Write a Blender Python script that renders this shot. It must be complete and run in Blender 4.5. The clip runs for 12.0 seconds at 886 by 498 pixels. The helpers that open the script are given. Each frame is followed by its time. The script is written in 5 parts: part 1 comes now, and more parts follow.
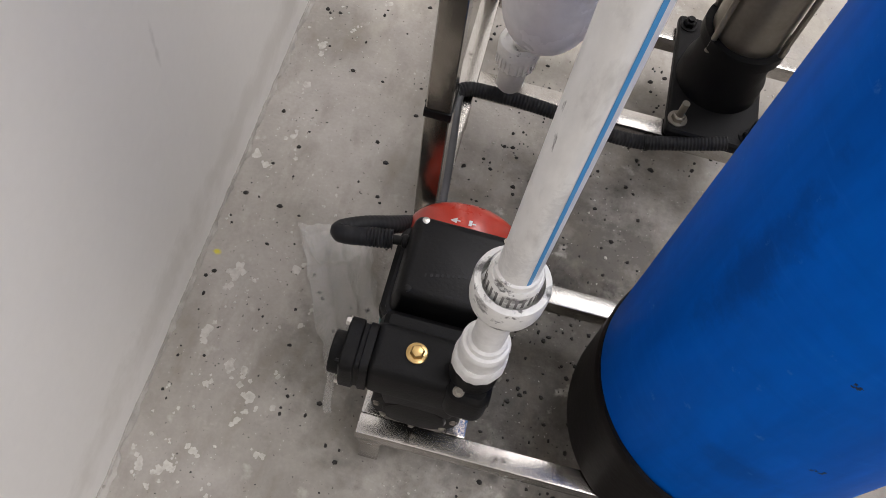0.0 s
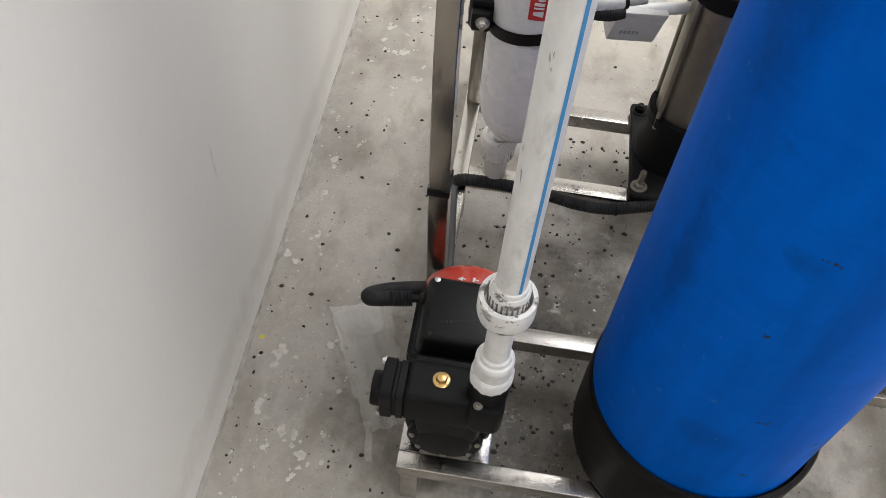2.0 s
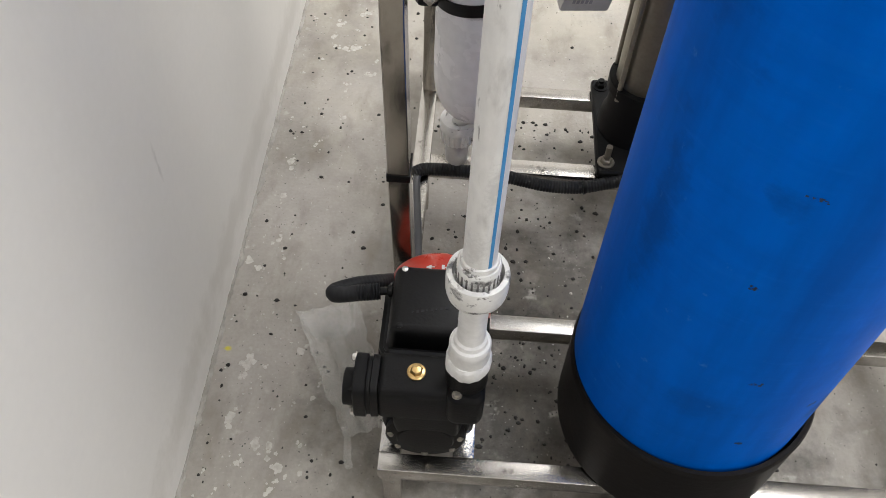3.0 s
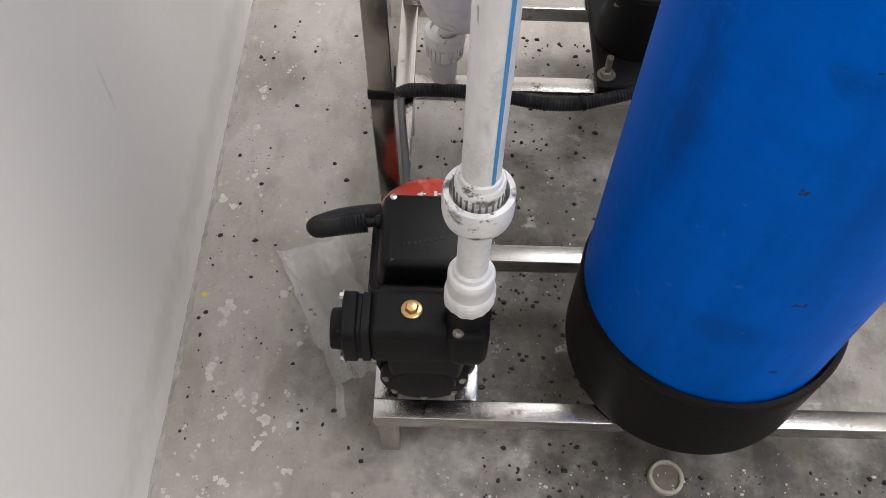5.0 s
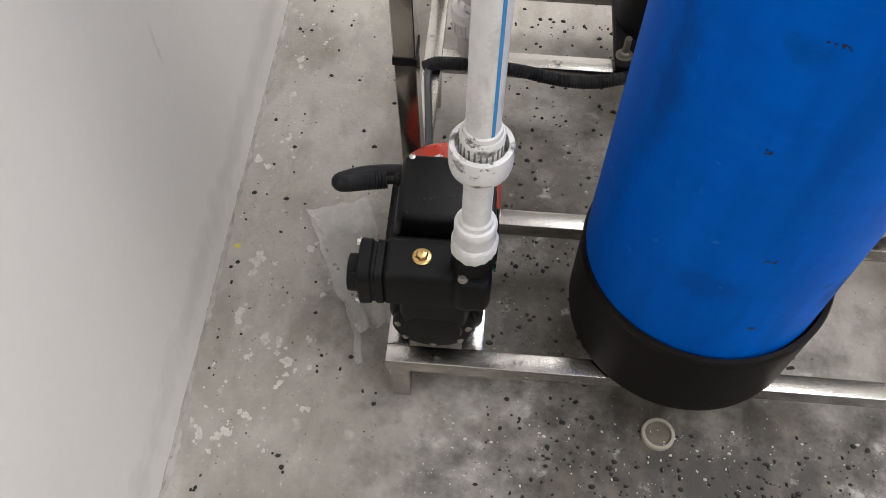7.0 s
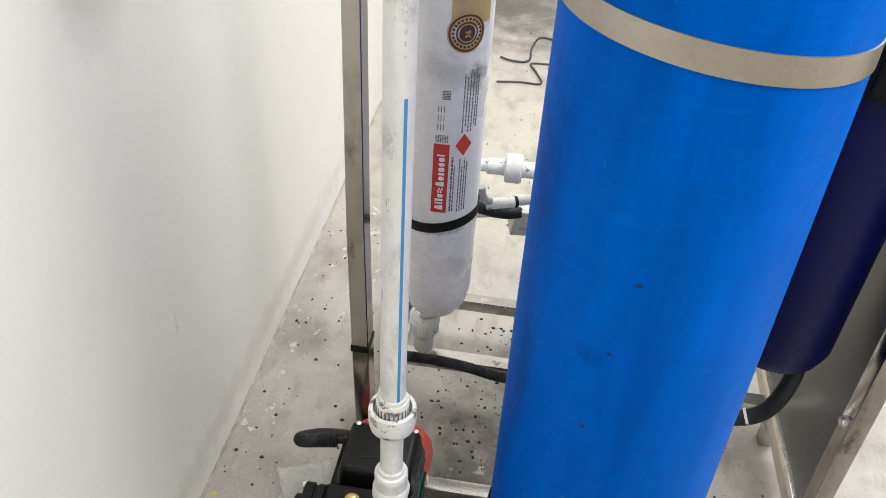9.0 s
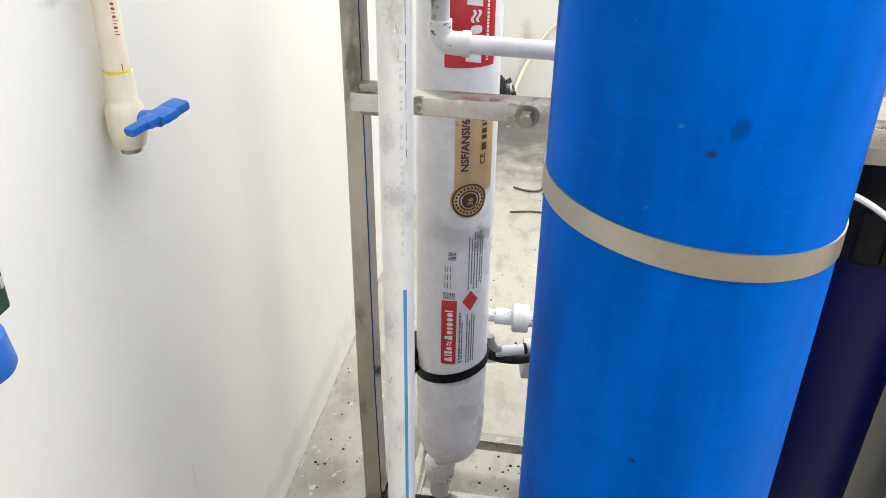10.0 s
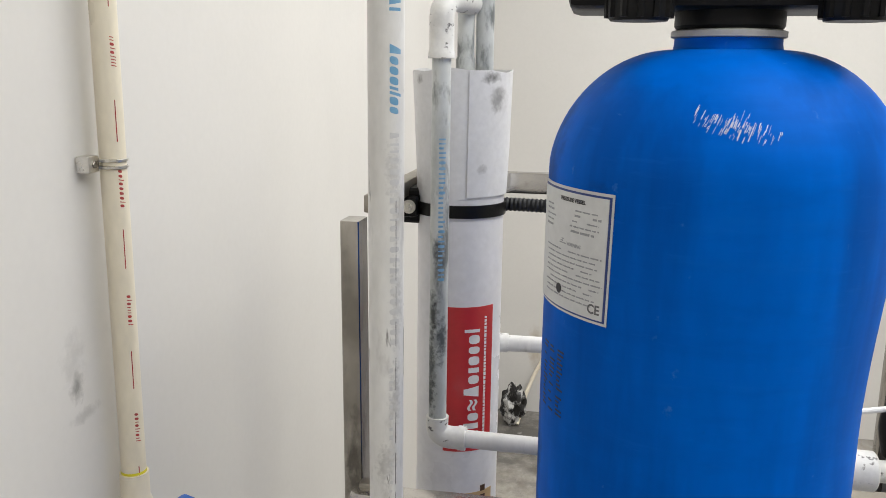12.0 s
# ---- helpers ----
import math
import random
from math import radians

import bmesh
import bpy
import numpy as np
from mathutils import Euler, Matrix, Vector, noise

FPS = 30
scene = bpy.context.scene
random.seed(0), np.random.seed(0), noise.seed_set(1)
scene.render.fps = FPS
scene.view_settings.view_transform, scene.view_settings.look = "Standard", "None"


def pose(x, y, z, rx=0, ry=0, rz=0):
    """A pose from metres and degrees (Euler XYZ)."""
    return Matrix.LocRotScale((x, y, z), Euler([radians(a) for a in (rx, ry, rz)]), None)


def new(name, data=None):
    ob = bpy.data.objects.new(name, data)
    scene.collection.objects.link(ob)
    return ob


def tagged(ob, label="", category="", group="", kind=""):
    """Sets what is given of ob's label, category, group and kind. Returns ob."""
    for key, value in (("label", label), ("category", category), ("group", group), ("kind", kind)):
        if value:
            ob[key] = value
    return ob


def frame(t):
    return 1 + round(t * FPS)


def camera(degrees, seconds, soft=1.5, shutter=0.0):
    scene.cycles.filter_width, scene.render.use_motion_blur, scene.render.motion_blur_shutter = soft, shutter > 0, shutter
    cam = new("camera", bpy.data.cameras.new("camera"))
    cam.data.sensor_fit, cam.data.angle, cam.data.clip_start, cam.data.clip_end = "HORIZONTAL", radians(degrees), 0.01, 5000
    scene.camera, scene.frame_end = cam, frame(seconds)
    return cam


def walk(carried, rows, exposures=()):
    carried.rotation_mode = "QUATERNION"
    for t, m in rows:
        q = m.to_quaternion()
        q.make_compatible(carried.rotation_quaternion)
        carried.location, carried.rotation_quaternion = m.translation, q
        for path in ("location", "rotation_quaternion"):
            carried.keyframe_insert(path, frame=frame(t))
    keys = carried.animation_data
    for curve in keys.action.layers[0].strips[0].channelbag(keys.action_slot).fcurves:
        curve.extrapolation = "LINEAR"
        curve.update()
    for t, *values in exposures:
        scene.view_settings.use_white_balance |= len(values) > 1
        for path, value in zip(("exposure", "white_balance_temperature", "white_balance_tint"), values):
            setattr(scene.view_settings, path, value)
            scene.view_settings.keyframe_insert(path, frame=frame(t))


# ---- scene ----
cam = camera(55.53, 12.0, soft=0.8)
ROWS = [
    (0, 0.3048, -0.3224, 0.9845, 27.49, -6.55, 13.30),
    (0.5, 0.2847, -0.3173, 0.9778, 25.67, -5.29, 13.83),
    (1, 0.2882, -0.3342, 0.9916, 26.58, -3.97, 12.98),
    (1.5, 0.3066, -0.4099, 1.0608, 31.34, -3.15, 10.57),
    (2, 0.3191, -0.4805, 1.1089, 36.10, -3.17, 8.46),
    (2.5, 0.3362, -0.5183, 1.1209, 37.62, -2.81, 6.43),
    (3, 0.3297, -0.4746, 1.0544, 37.07, -1.86, 3.69),
    (3.2, 0.3312, -0.4297, 1.0319, 36.08, -0.88, 2.24),
    (4.8, 0.3233, -0.4288, 0.9685, 33.18, -1.21, 1.11),
    (5, 0.3224, -0.4308, 0.9679, 33.07, -1.20, 1.16),
    (5.5, 0.3201, -0.4380, 0.9683, 32.63, -1.00, 1.43),
    (6, 0.3194, -0.4399, 0.9659, 32.19, -0.76, 1.68),
    (6.5, 0.3230, -0.4559, 0.9755, 31.22, -0.41, 2.79),
    (6.7, 0.3290, -0.4686, 0.9842, 31.23, -0.47, 3.75),
    (8.3, 0.4651, -0.6664, 1.1717, 47.74, -1.85, 6.86),
    (8.5, 0.4649, -0.6813, 1.1855, 49.71, -2.60, 7.89),
    (9, 0.4673, -0.6927, 1.1973, 52.56, -2.86, 8.57),
    (9.5, 0.4787, -0.6902, 1.2424, 55.65, -2.18, 8.84),
    (10, 0.4896, -0.6935, 1.2816, 59.86, -0.76, 9.26),
    (10.5, 0.5005, -0.6994, 1.3338, 63.97, 0.68, 9.73),
    (11, 0.5041, -0.6984, 1.3771, 68.10, 0.81, 10.13),
    (11.5, 0.5120, -0.7019, 1.4140, 73.03, 0.02, 10.32),
    (12, 0.5143, -0.6999, 1.4371, 78.14, -0.72, 10.55),
]
EXPOSURES = [(0.0, -0.03, 6250, 14), (1.0, -0.04, 6300, 14), (2.0, 0.02, 6250, 10), (2.5, 0.08, 6250, 9), (5.5, 0.08, 6150, 13), (6.7, 0.07, 6200, 12), (8.5, 0.35, 6250, 8), (9.5, 0.37, 6250, 6), (10.0, 0.36, 6250, 6), (10.5, 0.0, 6250, 7), (11.0, 0.0, 6300, 7), (11.5, -0.08, 6300, 8), (12.0, -0.52, 6350, 8)]
walk(cam, [(t, pose(x, y, z, rx, ry, rz)) for t, x, y, z, rx, ry, rz in ROWS], EXPOSURES)

# ---- world, lamps ----
world = bpy.data.worlds.new("world")
scene.world = world
world.use_nodes = True
world.node_tree.nodes["Background"].inputs[0].default_value = (0.9, 0.95, 1.0, 1)
world.node_tree.nodes["Background"].inputs[1].default_value = 0.05


def lamp(name, m, size_x, size_y, power, colour):
    d = bpy.data.lights.new(name, "AREA")
    d.shape, d.size, d.size_y, d.energy, d.color = "RECTANGLE", size_x, size_y, power, colour
    ob = new(name, d)
    ob.matrix_world = m
    return ob


CEIL = 2.75
LAMPS = [(1.65, -0.52, 45.5), (1.35, 1.25, 53)]
for lx, ly, watts in LAMPS:
    lamp("ceiling_lamp", pose(lx, ly, CEIL - 0.045), 1.6, 1.6, watts, (1.0, 0.975, 0.95))


# ---- materials ----
def mat(name, colour, rough=0.5, metal=0.0, second=None, scale=8.0, amount=0.5, fine=120.0, bump=0.0, bump_scale=None,
        rough_var=0.12, coat=0.0, random=0.0, stretch=(1, 1, 1), lo=0.42, hi=0.66, spec=0.5, grain=0.11):
    """A principled surface with a slow and a fine variation of colour and gloss, and a fine relief."""
    m = bpy.data.materials.new(name)
    m.use_nodes = True
    nt = m.node_tree
    n, l = nt.nodes, nt.links
    b = n["Principled BSDF"]
    b.inputs["Metallic"].default_value = metal
    b.inputs["Coat Weight"].default_value = coat
    b.inputs["Specular IOR Level"].default_value = spec
    second = second or tuple(c * 0.72 for c in colour)
    tc = n.new("ShaderNodeTexCoord")
    mp = n.new("ShaderNodeMapping")
    mp.inputs["Scale"].default_value = stretch
    l.new(tc.outputs["Object"], mp.inputs[0])
    n1 = n.new("ShaderNodeTexNoise")
    n1.inputs["Scale"].default_value, n1.inputs["Detail"].default_value, n1.inputs["Roughness"].default_value = scale, 6, 0.62
    l.new(mp.outputs[0], n1.inputs[0])
    r1 = n.new("ShaderNodeMapRange")
    r1.inputs[1].default_value, r1.inputs[2].default_value, r1.inputs[4].default_value = lo, hi, amount
    l.new(n1.outputs[0], r1.inputs[0])
    mix = n.new("ShaderNodeMix")
    mix.data_type = "RGBA"
    mix.inputs[6].default_value, mix.inputs[7].default_value = (*colour, 1), (*second, 1)
    l.new(r1.outputs[0], mix.inputs[0])
    n2 = n.new("ShaderNodeTexNoise")
    n2.inputs["Scale"].default_value, n2.inputs["Detail"].default_value = fine, 3
    l.new(mp.outputs[0], n2.inputs[0])
    r2 = n.new("ShaderNodeMapRange")
    r2.inputs[3].default_value, r2.inputs[4].default_value = 1 - grain, 1 + grain * 0.9
    l.new(n2.outputs[0], r2.inputs[0])
    mul = n.new("ShaderNodeMix")
    mul.data_type, mul.blend_type = "RGBA", "MULTIPLY"
    mul.inputs[0].default_value = 1.0
    l.new(mix.outputs[2], mul.inputs[6])
    l.new(r2.outputs[0], mul.inputs[7])
    out = mul.outputs[2]
    if random:
        oi = n.new("ShaderNodeObjectInfo")
        r3 = n.new("ShaderNodeMapRange")
        r3.inputs[3].default_value, r3.inputs[4].default_value = 1 - random, 1 + random
        l.new(oi.outputs["Random"], r3.inputs[0])
        m3 = n.new("ShaderNodeMix")
        m3.data_type, m3.blend_type = "RGBA", "MULTIPLY"
        m3.inputs[0].default_value = 1.0
        l.new(out, m3.inputs[6])
        l.new(r3.outputs[0], m3.inputs[7])
        out = m3.outputs[2]
    l.new(out, b.inputs["Base Color"])
    rr = n.new("ShaderNodeMapRange")
    rr.inputs[3].default_value, rr.inputs[4].default_value = max(0.03, rough - rough_var), min(1, rough + rough_var)
    l.new(n1.outputs[0], rr.inputs[0])
    l.new(rr.outputs[0], b.inputs["Roughness"])
    if bump:
        n3 = n.new("ShaderNodeTexNoise")
        n3.inputs["Scale"].default_value, n3.inputs["Detail"].default_value = bump_scale or fine, 4
        l.new(mp.outputs[0], n3.inputs[0])
        bp = n.new("ShaderNodeBump")
        bp.inputs["Strength"].default_value, bp.inputs["Distance"].default_value = bump, 0.002
        l.new(n3.outputs[0], bp.inputs["Height"])
        l.new(bp.outputs[0], b.inputs["Normal"])
    return m


def overlay(m, colour, scale, lo, hi, amount=1.0, detail=5.0, stretch=(1, 1, 1), offset=(0, 0, 0), kind="noise"):
    """Lays stains and painted reflections of another colour over a material's base colour."""
    nt = m.node_tree
    n, l = nt.nodes, nt.links
    b = n["Principled BSDF"]
    link = b.inputs["Base Color"].links[0]
    src = link.from_socket
    tc = n.new("ShaderNodeTexCoord")
    mp = n.new("ShaderNodeMapping")
    mp.inputs["Scale"].default_value, mp.inputs["Location"].default_value = stretch, offset
    l.new(tc.outputs["Object"], mp.inputs[0])
    if kind == "noise":
        t = n.new("ShaderNodeTexNoise")
        t.inputs["Scale"].default_value, t.inputs["Detail"].default_value, t.inputs["Roughness"].default_value = scale, detail, 0.6
    else:
        t = n.new("ShaderNodeTexVoronoi")
        t.inputs["Scale"].default_value = scale
    l.new(mp.outputs[0], t.inputs[0])
    r = n.new("ShaderNodeMapRange")
    r.inputs[1].default_value, r.inputs[2].default_value, r.inputs[4].default_value = lo, hi, amount
    l.new(t.outputs[0], r.inputs[0])
    x = n.new("ShaderNodeMix")
    x.data_type = "RGBA"
    x.inputs[7].default_value = (*colour, 1)
    l.new(src, x.inputs[6])
    l.new(r.outputs[0], x.inputs[0])
    l.new(x.outputs[2], b.inputs["Base Color"])
    return m


def ragged_patch(m, centre, radii, colour, amount, scale):
    """Lays a ragged patch of its own shape, dirt or painted shade, over a material."""
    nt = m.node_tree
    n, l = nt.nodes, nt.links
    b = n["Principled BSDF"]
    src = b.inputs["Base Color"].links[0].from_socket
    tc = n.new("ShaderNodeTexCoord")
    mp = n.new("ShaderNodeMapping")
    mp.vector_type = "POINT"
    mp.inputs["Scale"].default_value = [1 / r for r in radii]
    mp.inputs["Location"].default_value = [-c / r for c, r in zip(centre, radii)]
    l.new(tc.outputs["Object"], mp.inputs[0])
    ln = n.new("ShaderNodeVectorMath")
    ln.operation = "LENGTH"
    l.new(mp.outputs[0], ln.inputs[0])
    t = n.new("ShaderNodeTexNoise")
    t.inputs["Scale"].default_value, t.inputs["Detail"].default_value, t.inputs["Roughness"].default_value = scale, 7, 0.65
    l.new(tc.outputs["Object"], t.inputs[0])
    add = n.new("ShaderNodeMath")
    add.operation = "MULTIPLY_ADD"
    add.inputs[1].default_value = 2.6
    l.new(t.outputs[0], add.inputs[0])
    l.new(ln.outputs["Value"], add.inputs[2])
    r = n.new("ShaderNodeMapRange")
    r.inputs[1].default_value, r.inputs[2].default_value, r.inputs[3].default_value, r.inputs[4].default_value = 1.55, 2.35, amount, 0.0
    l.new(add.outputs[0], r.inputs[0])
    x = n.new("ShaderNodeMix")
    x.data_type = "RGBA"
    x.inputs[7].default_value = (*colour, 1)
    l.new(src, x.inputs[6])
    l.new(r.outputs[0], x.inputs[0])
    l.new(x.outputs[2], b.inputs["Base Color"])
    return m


M_WALL = mat("wall_paint", (0.715, 0.698, 0.67), 0.5, spec=0.3, second=(0.675, 0.66, 0.632), scale=1.6, amount=0.8, fine=90, grain=0.025, bump=0.05, bump_scale=14)
ragged_patch(M_WALL, (0, 0.035, 1.117), (1, 0.012, 0.019), (0.24, 0.232, 0.222), 0.85, 34)
ragged_patch(M_WALL, (0, 0.032, 1.145), (1, 0.02, 0.035), (0.42, 0.41, 0.39), 0.35, 60)
ragged_patch(M_WALL, (0, 0.045, 1.083), (1, 0.03, 0.008), (0.40, 0.39, 0.37), 0.5, 60)
ragged_patch(M_WALL, (0, 0.134, 0.365), (1, 0.004, 0.035), (0.5, 0.485, 0.46), 0.6, 40)
# Greyer band along the foot of the wall.
ragged_patch(M_WALL, (0, 0.42, 0.07), (1, 1.2, 0.04), (0.55, 0.53, 0.49), 0.6, 22)
# Greyer patch on the wall, just under the ball valve.
ragged_patch(M_WALL, (0, 0.10, 0.86), (1, 0.07, 0.10), (0.60, 0.585, 0.55), 0.6, 12)
ragged_patch(M_WALL, (0.29, 2.75, 0.30), (0.035, 1, 0.11), (0.45, 0.36, 0.25), 0.6, 14)
M_FLOOR = mat("floor_concrete", (0.405, 0.380, 0.348), 0.55, spec=0.3, second=(0.285, 0.264, 0.234), scale=5.5, amount=0.9, fine=210, bump=0.35, bump_scale=160)
overlay(M_FLOOR, (0.145, 0.128, 0.106), 3.2, 0.52, 0.72, 0.65, offset=(0.35, 0.2, 0))
# Dark dirt between the bars and in front, deepened by painted shade round the vessel.
ragged_patch(M_FLOOR, (0.50, 0.24, 0), (0.22, 0.20, 1), (0.085, 0.078, 0.068), 0.85, 16)
ragged_patch(M_FLOOR, (0.40, 0.02, 0), (0.18, 0.12, 1), (0.09, 0.083, 0.072), 0.75, 20)
ragged_patch(M_FLOOR, (0.70, -0.20, 0), (0.48, 0.26, 1), (0.065, 0.061, 0.055), 0.92, 13)
ragged_patch(M_FLOOR, (0.62, -0.16, 0), (0.28, 0.12, 1), (0.035, 0.032, 0.029), 0.7, 34)
ragged_patch(M_FLOOR, (0.44, 0.19, 0), (0.14, 0.05, 1), (0.022, 0.02, 0.018), 0.85, 40)
ragged_patch(M_FLOOR, (0.43, 0.03, 0), (0.08, 0.08, 1), (0.03, 0.028, 0.025), 0.7, 45)
# Shade between pump and vessel, put into the floor colour.
ragged_patch(M_FLOOR, (0.47, 0.10, 0), (0.13, 0.17, 1), (0.075, 0.068, 0.058), 0.7, 18)
ragged_patch(M_FLOOR, (0.48, 0.50, 0), (0.2, 0.1, 1), (0.10, 0.093, 0.08), 0.6, 22)
ragged_patch(M_FLOOR, (0.2, 0.06, 0), (0.07, 0.16, 1), (0.13, 0.122, 0.108), 0.6, 30)
# Paler floor behind the skid.
ragged_patch(M_FLOOR, (0.45, 1.35, 0), (0.7, 0.85, 1), (0.47, 0.44, 0.375), 0.8, 6)
ragged_patch(M_FLOOR, (0.30, 2.45, 0), (0.6, 0.45, 1), (0.09, 0.085, 0.078), 0.8, 9)
overlay(M_FLOOR, (0.50, 0.48, 0.44), 26, 0.63, 0.72, 0.6, detail=4)
overlay(M_FLOOR, (0.60, 0.58, 0.54), 210, 0.72, 0.77, 0.6, detail=1)
overlay(M_FLOOR, (0.05, 0.045, 0.04), 150, 0.68, 0.74, 0.8, detail=2)
overlay(M_FLOOR, (0.19, 0.165, 0.13), 14, 0.50, 0.68, 0.45, detail=8, stretch=(1.6, 0.7, 1), offset=(0.7, 0.1, 0))
ragged_patch(M_FLOOR, (0.0175, 0.118, 0), (0.006, 0.005, 1), (0.55, 0.48, 0.06), 1.0, 90)
M_CEIL = mat("ceiling_paint", (0.8, 0.79, 0.77), 0.6)
M_STEEL = mat("brushed_steel", (0.58, 0.56, 0.53), 0.24, 1.0, second=(0.40, 0.38, 0.345), scale=14, amount=0.7, fine=300, bump=0.08, random=0.08)
overlay(M_STEEL, (0.07, 0.06, 0.05), 34, 0.60, 0.68, 0.75, detail=7, offset=(0.2, 0.6, 0))
overlay(M_STEEL, (0.80, 0.79, 0.77), 22, 0.60, 0.70, 0.7, detail=7, offset=(0.9, 0.3, 0))
M_STEEL_DULL = mat("dull_steel", (0.38, 0.355, 0.31), 0.42, 1.0, second=(0.23, 0.21, 0.18), scale=9, amount=0.7, fine=200, bump=0.06, random=0.1)
# Dark mottling paints the posts' darker reflections into their steel colour.
M_POST = mat("polished_post", (0.46, 0.43, 0.385), 0.2, 1.0, second=(0.20, 0.185, 0.16), scale=9, amount=0.85, fine=160, bump=0.05, random=0.06, stretch=(1, 1, 0.6))
overlay(M_POST, (0.05, 0.046, 0.04), 16, 0.58, 0.66, 0.7, detail=5, stretch=(1, 1, 0.5), offset=(0.3, 0.2, 0.4))
M_STRAP = mat("steel_band", (0.48, 0.44, 0.37), 0.4, 1.0, second=(0.36, 0.33, 0.27), scale=11, fine=220, bump=0.05)
M_BOLT = mat("zinc_bolt", (0.72, 0.70, 0.66), 0.3, 1.0, scale=60, fine=400)
M_BRASS = mat("brass", (0.66, 0.46, 0.20), 0.32, 1.0, second=(0.55, 0.36, 0.13), scale=90, fine=400)
M_IRON = mat("black_paint_cast", (0.0045, 0.0045, 0.005), 0.52, spec=0.16, second=(0.010, 0.0098, 0.0095), scale=25, fine=260, bump=0.16, bump_scale=420)
M_BLACK = mat("black_plastic", (0.0045, 0.0045, 0.005), 0.42, spec=0.2, second=(0.010, 0.0098, 0.0095), scale=18, fine=240, bump=0.15)
M_RUBBER = mat("black_rubber", (0.011, 0.0115, 0.0135), 0.55, spec=0.25, second=(0.05, 0.05, 0.05), scale=30, fine=200, bump=0.1)
M_RED = mat("red_paint", (0.50, 0.045, 0.025), 0.3, second=(0.36, 0.035, 0.02), scale=14, fine=200, coat=0.3)
M_GREEN = mat("green_paint", (0.01, 0.14, 0.12), 0.35, second=(0.012, 0.09, 0.08), scale=14, fine=200)
M_DARKGREEN = mat("dark_green_enamel", (0.006, 0.045, 0.03), 0.35, second=(0.02, 0.05, 0.04), scale=60, fine=200)
M_BLUE = mat("blue_fibreglass", (0.0, 0.130, 0.65), 0.50, spec=0.10, second=(0.0, 0.090, 0.50), scale=3.4, amount=0.9, fine=70, bump=0.12, bump_scale=38,
             stretch=(1, 1, 0.3), rough_var=0.10, lo=0.38, hi=0.68)
overlay(M_BLUE, (0.0, 0.085, 0.46), 8, 0.48, 0.66, 0.24, detail=5, stretch=(1.6, 1.6, 7))
overlay(M_BLUE, (0.01, 0.15, 0.64), 7, 0.54, 0.70, 0.2, detail=6, stretch=(1.4, 1.4, 9), offset=(3, 1, 2))
overlay(M_BLUE, (0.0, 0.062, 0.34), 7, 0.46, 0.64, 0.62, detail=5, stretch=(1.5, 1.5, 0.22), offset=(5, 2, 1))
# Darker blue patches, mostly near the shell's left and right flanks.
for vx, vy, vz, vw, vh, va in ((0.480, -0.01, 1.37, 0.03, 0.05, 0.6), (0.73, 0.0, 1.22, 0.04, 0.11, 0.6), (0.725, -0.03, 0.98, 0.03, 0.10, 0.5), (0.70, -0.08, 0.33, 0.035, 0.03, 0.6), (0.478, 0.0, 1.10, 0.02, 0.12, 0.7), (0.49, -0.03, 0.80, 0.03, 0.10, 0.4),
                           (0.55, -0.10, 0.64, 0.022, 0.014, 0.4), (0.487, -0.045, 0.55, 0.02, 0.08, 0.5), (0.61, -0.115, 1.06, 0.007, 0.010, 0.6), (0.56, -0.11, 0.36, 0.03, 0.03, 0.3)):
    ragged_patch(M_BLUE, (vx, vy, vz), (vw, vw, vh), (0.003, 0.035, 0.17), va, 34)
overlay(M_BLUE, (0.003, 0.035, 0.18), 9, 0.66, 0.78, 0.6, detail=6, stretch=(1, 1, 1.3), offset=(0.4, 0.1, 0.3))
overlay(M_BLUE, (0.10, 0.26, 0.62), 40, 0.68, 0.76, 0.4, detail=6, stretch=(1.5, 1.5, 1.2), offset=(1, 2, 1))
overlay(M_BLUE, (0.02, 0.16, 0.66), 42, 0.58, 0.76, 0.22, detail=7, stretch=(0.6, 0.6, 4), offset=(2, 5, 3))
M_BLUE.node_tree.nodes["Principled BSDF"].inputs["IOR"].default_value = 1.3
M_NAVY = mat("navy_plastic", (0.002, 0.003, 0.060), 0.4, spec=0.2, second=(0.002, 0.003, 0.042), scale=5, fine=150)
M_TANKBASE = mat("tank_base_rubber", (0.005, 0.004, 0.004), 0.5, spec=0.14, second=(0.014, 0.012, 0.011), scale=9, fine=150, bump=0.15)
M_PVC = mat("white_pvc", (0.78, 0.775, 0.76), 0.33, second=(0.66, 0.65, 0.63), scale=16, amount=0.7, fine=150, bump=0.04, stretch=(1, 1, 0.4))
overlay(M_PVC, (0.30, 0.285, 0.27), 21, 0.565, 0.72, 0.6, detail=6, stretch=(1.6, 1.6, 0.55), offset=(0.13, 0.5, 0.2))
overlay(M_PVC, (0.09, 0.085, 0.08), 46, 0.66, 0.70, 0.75, detail=6, stretch=(1.8, 1.8, 0.4), offset=(0.5, 0.1, 0.7))
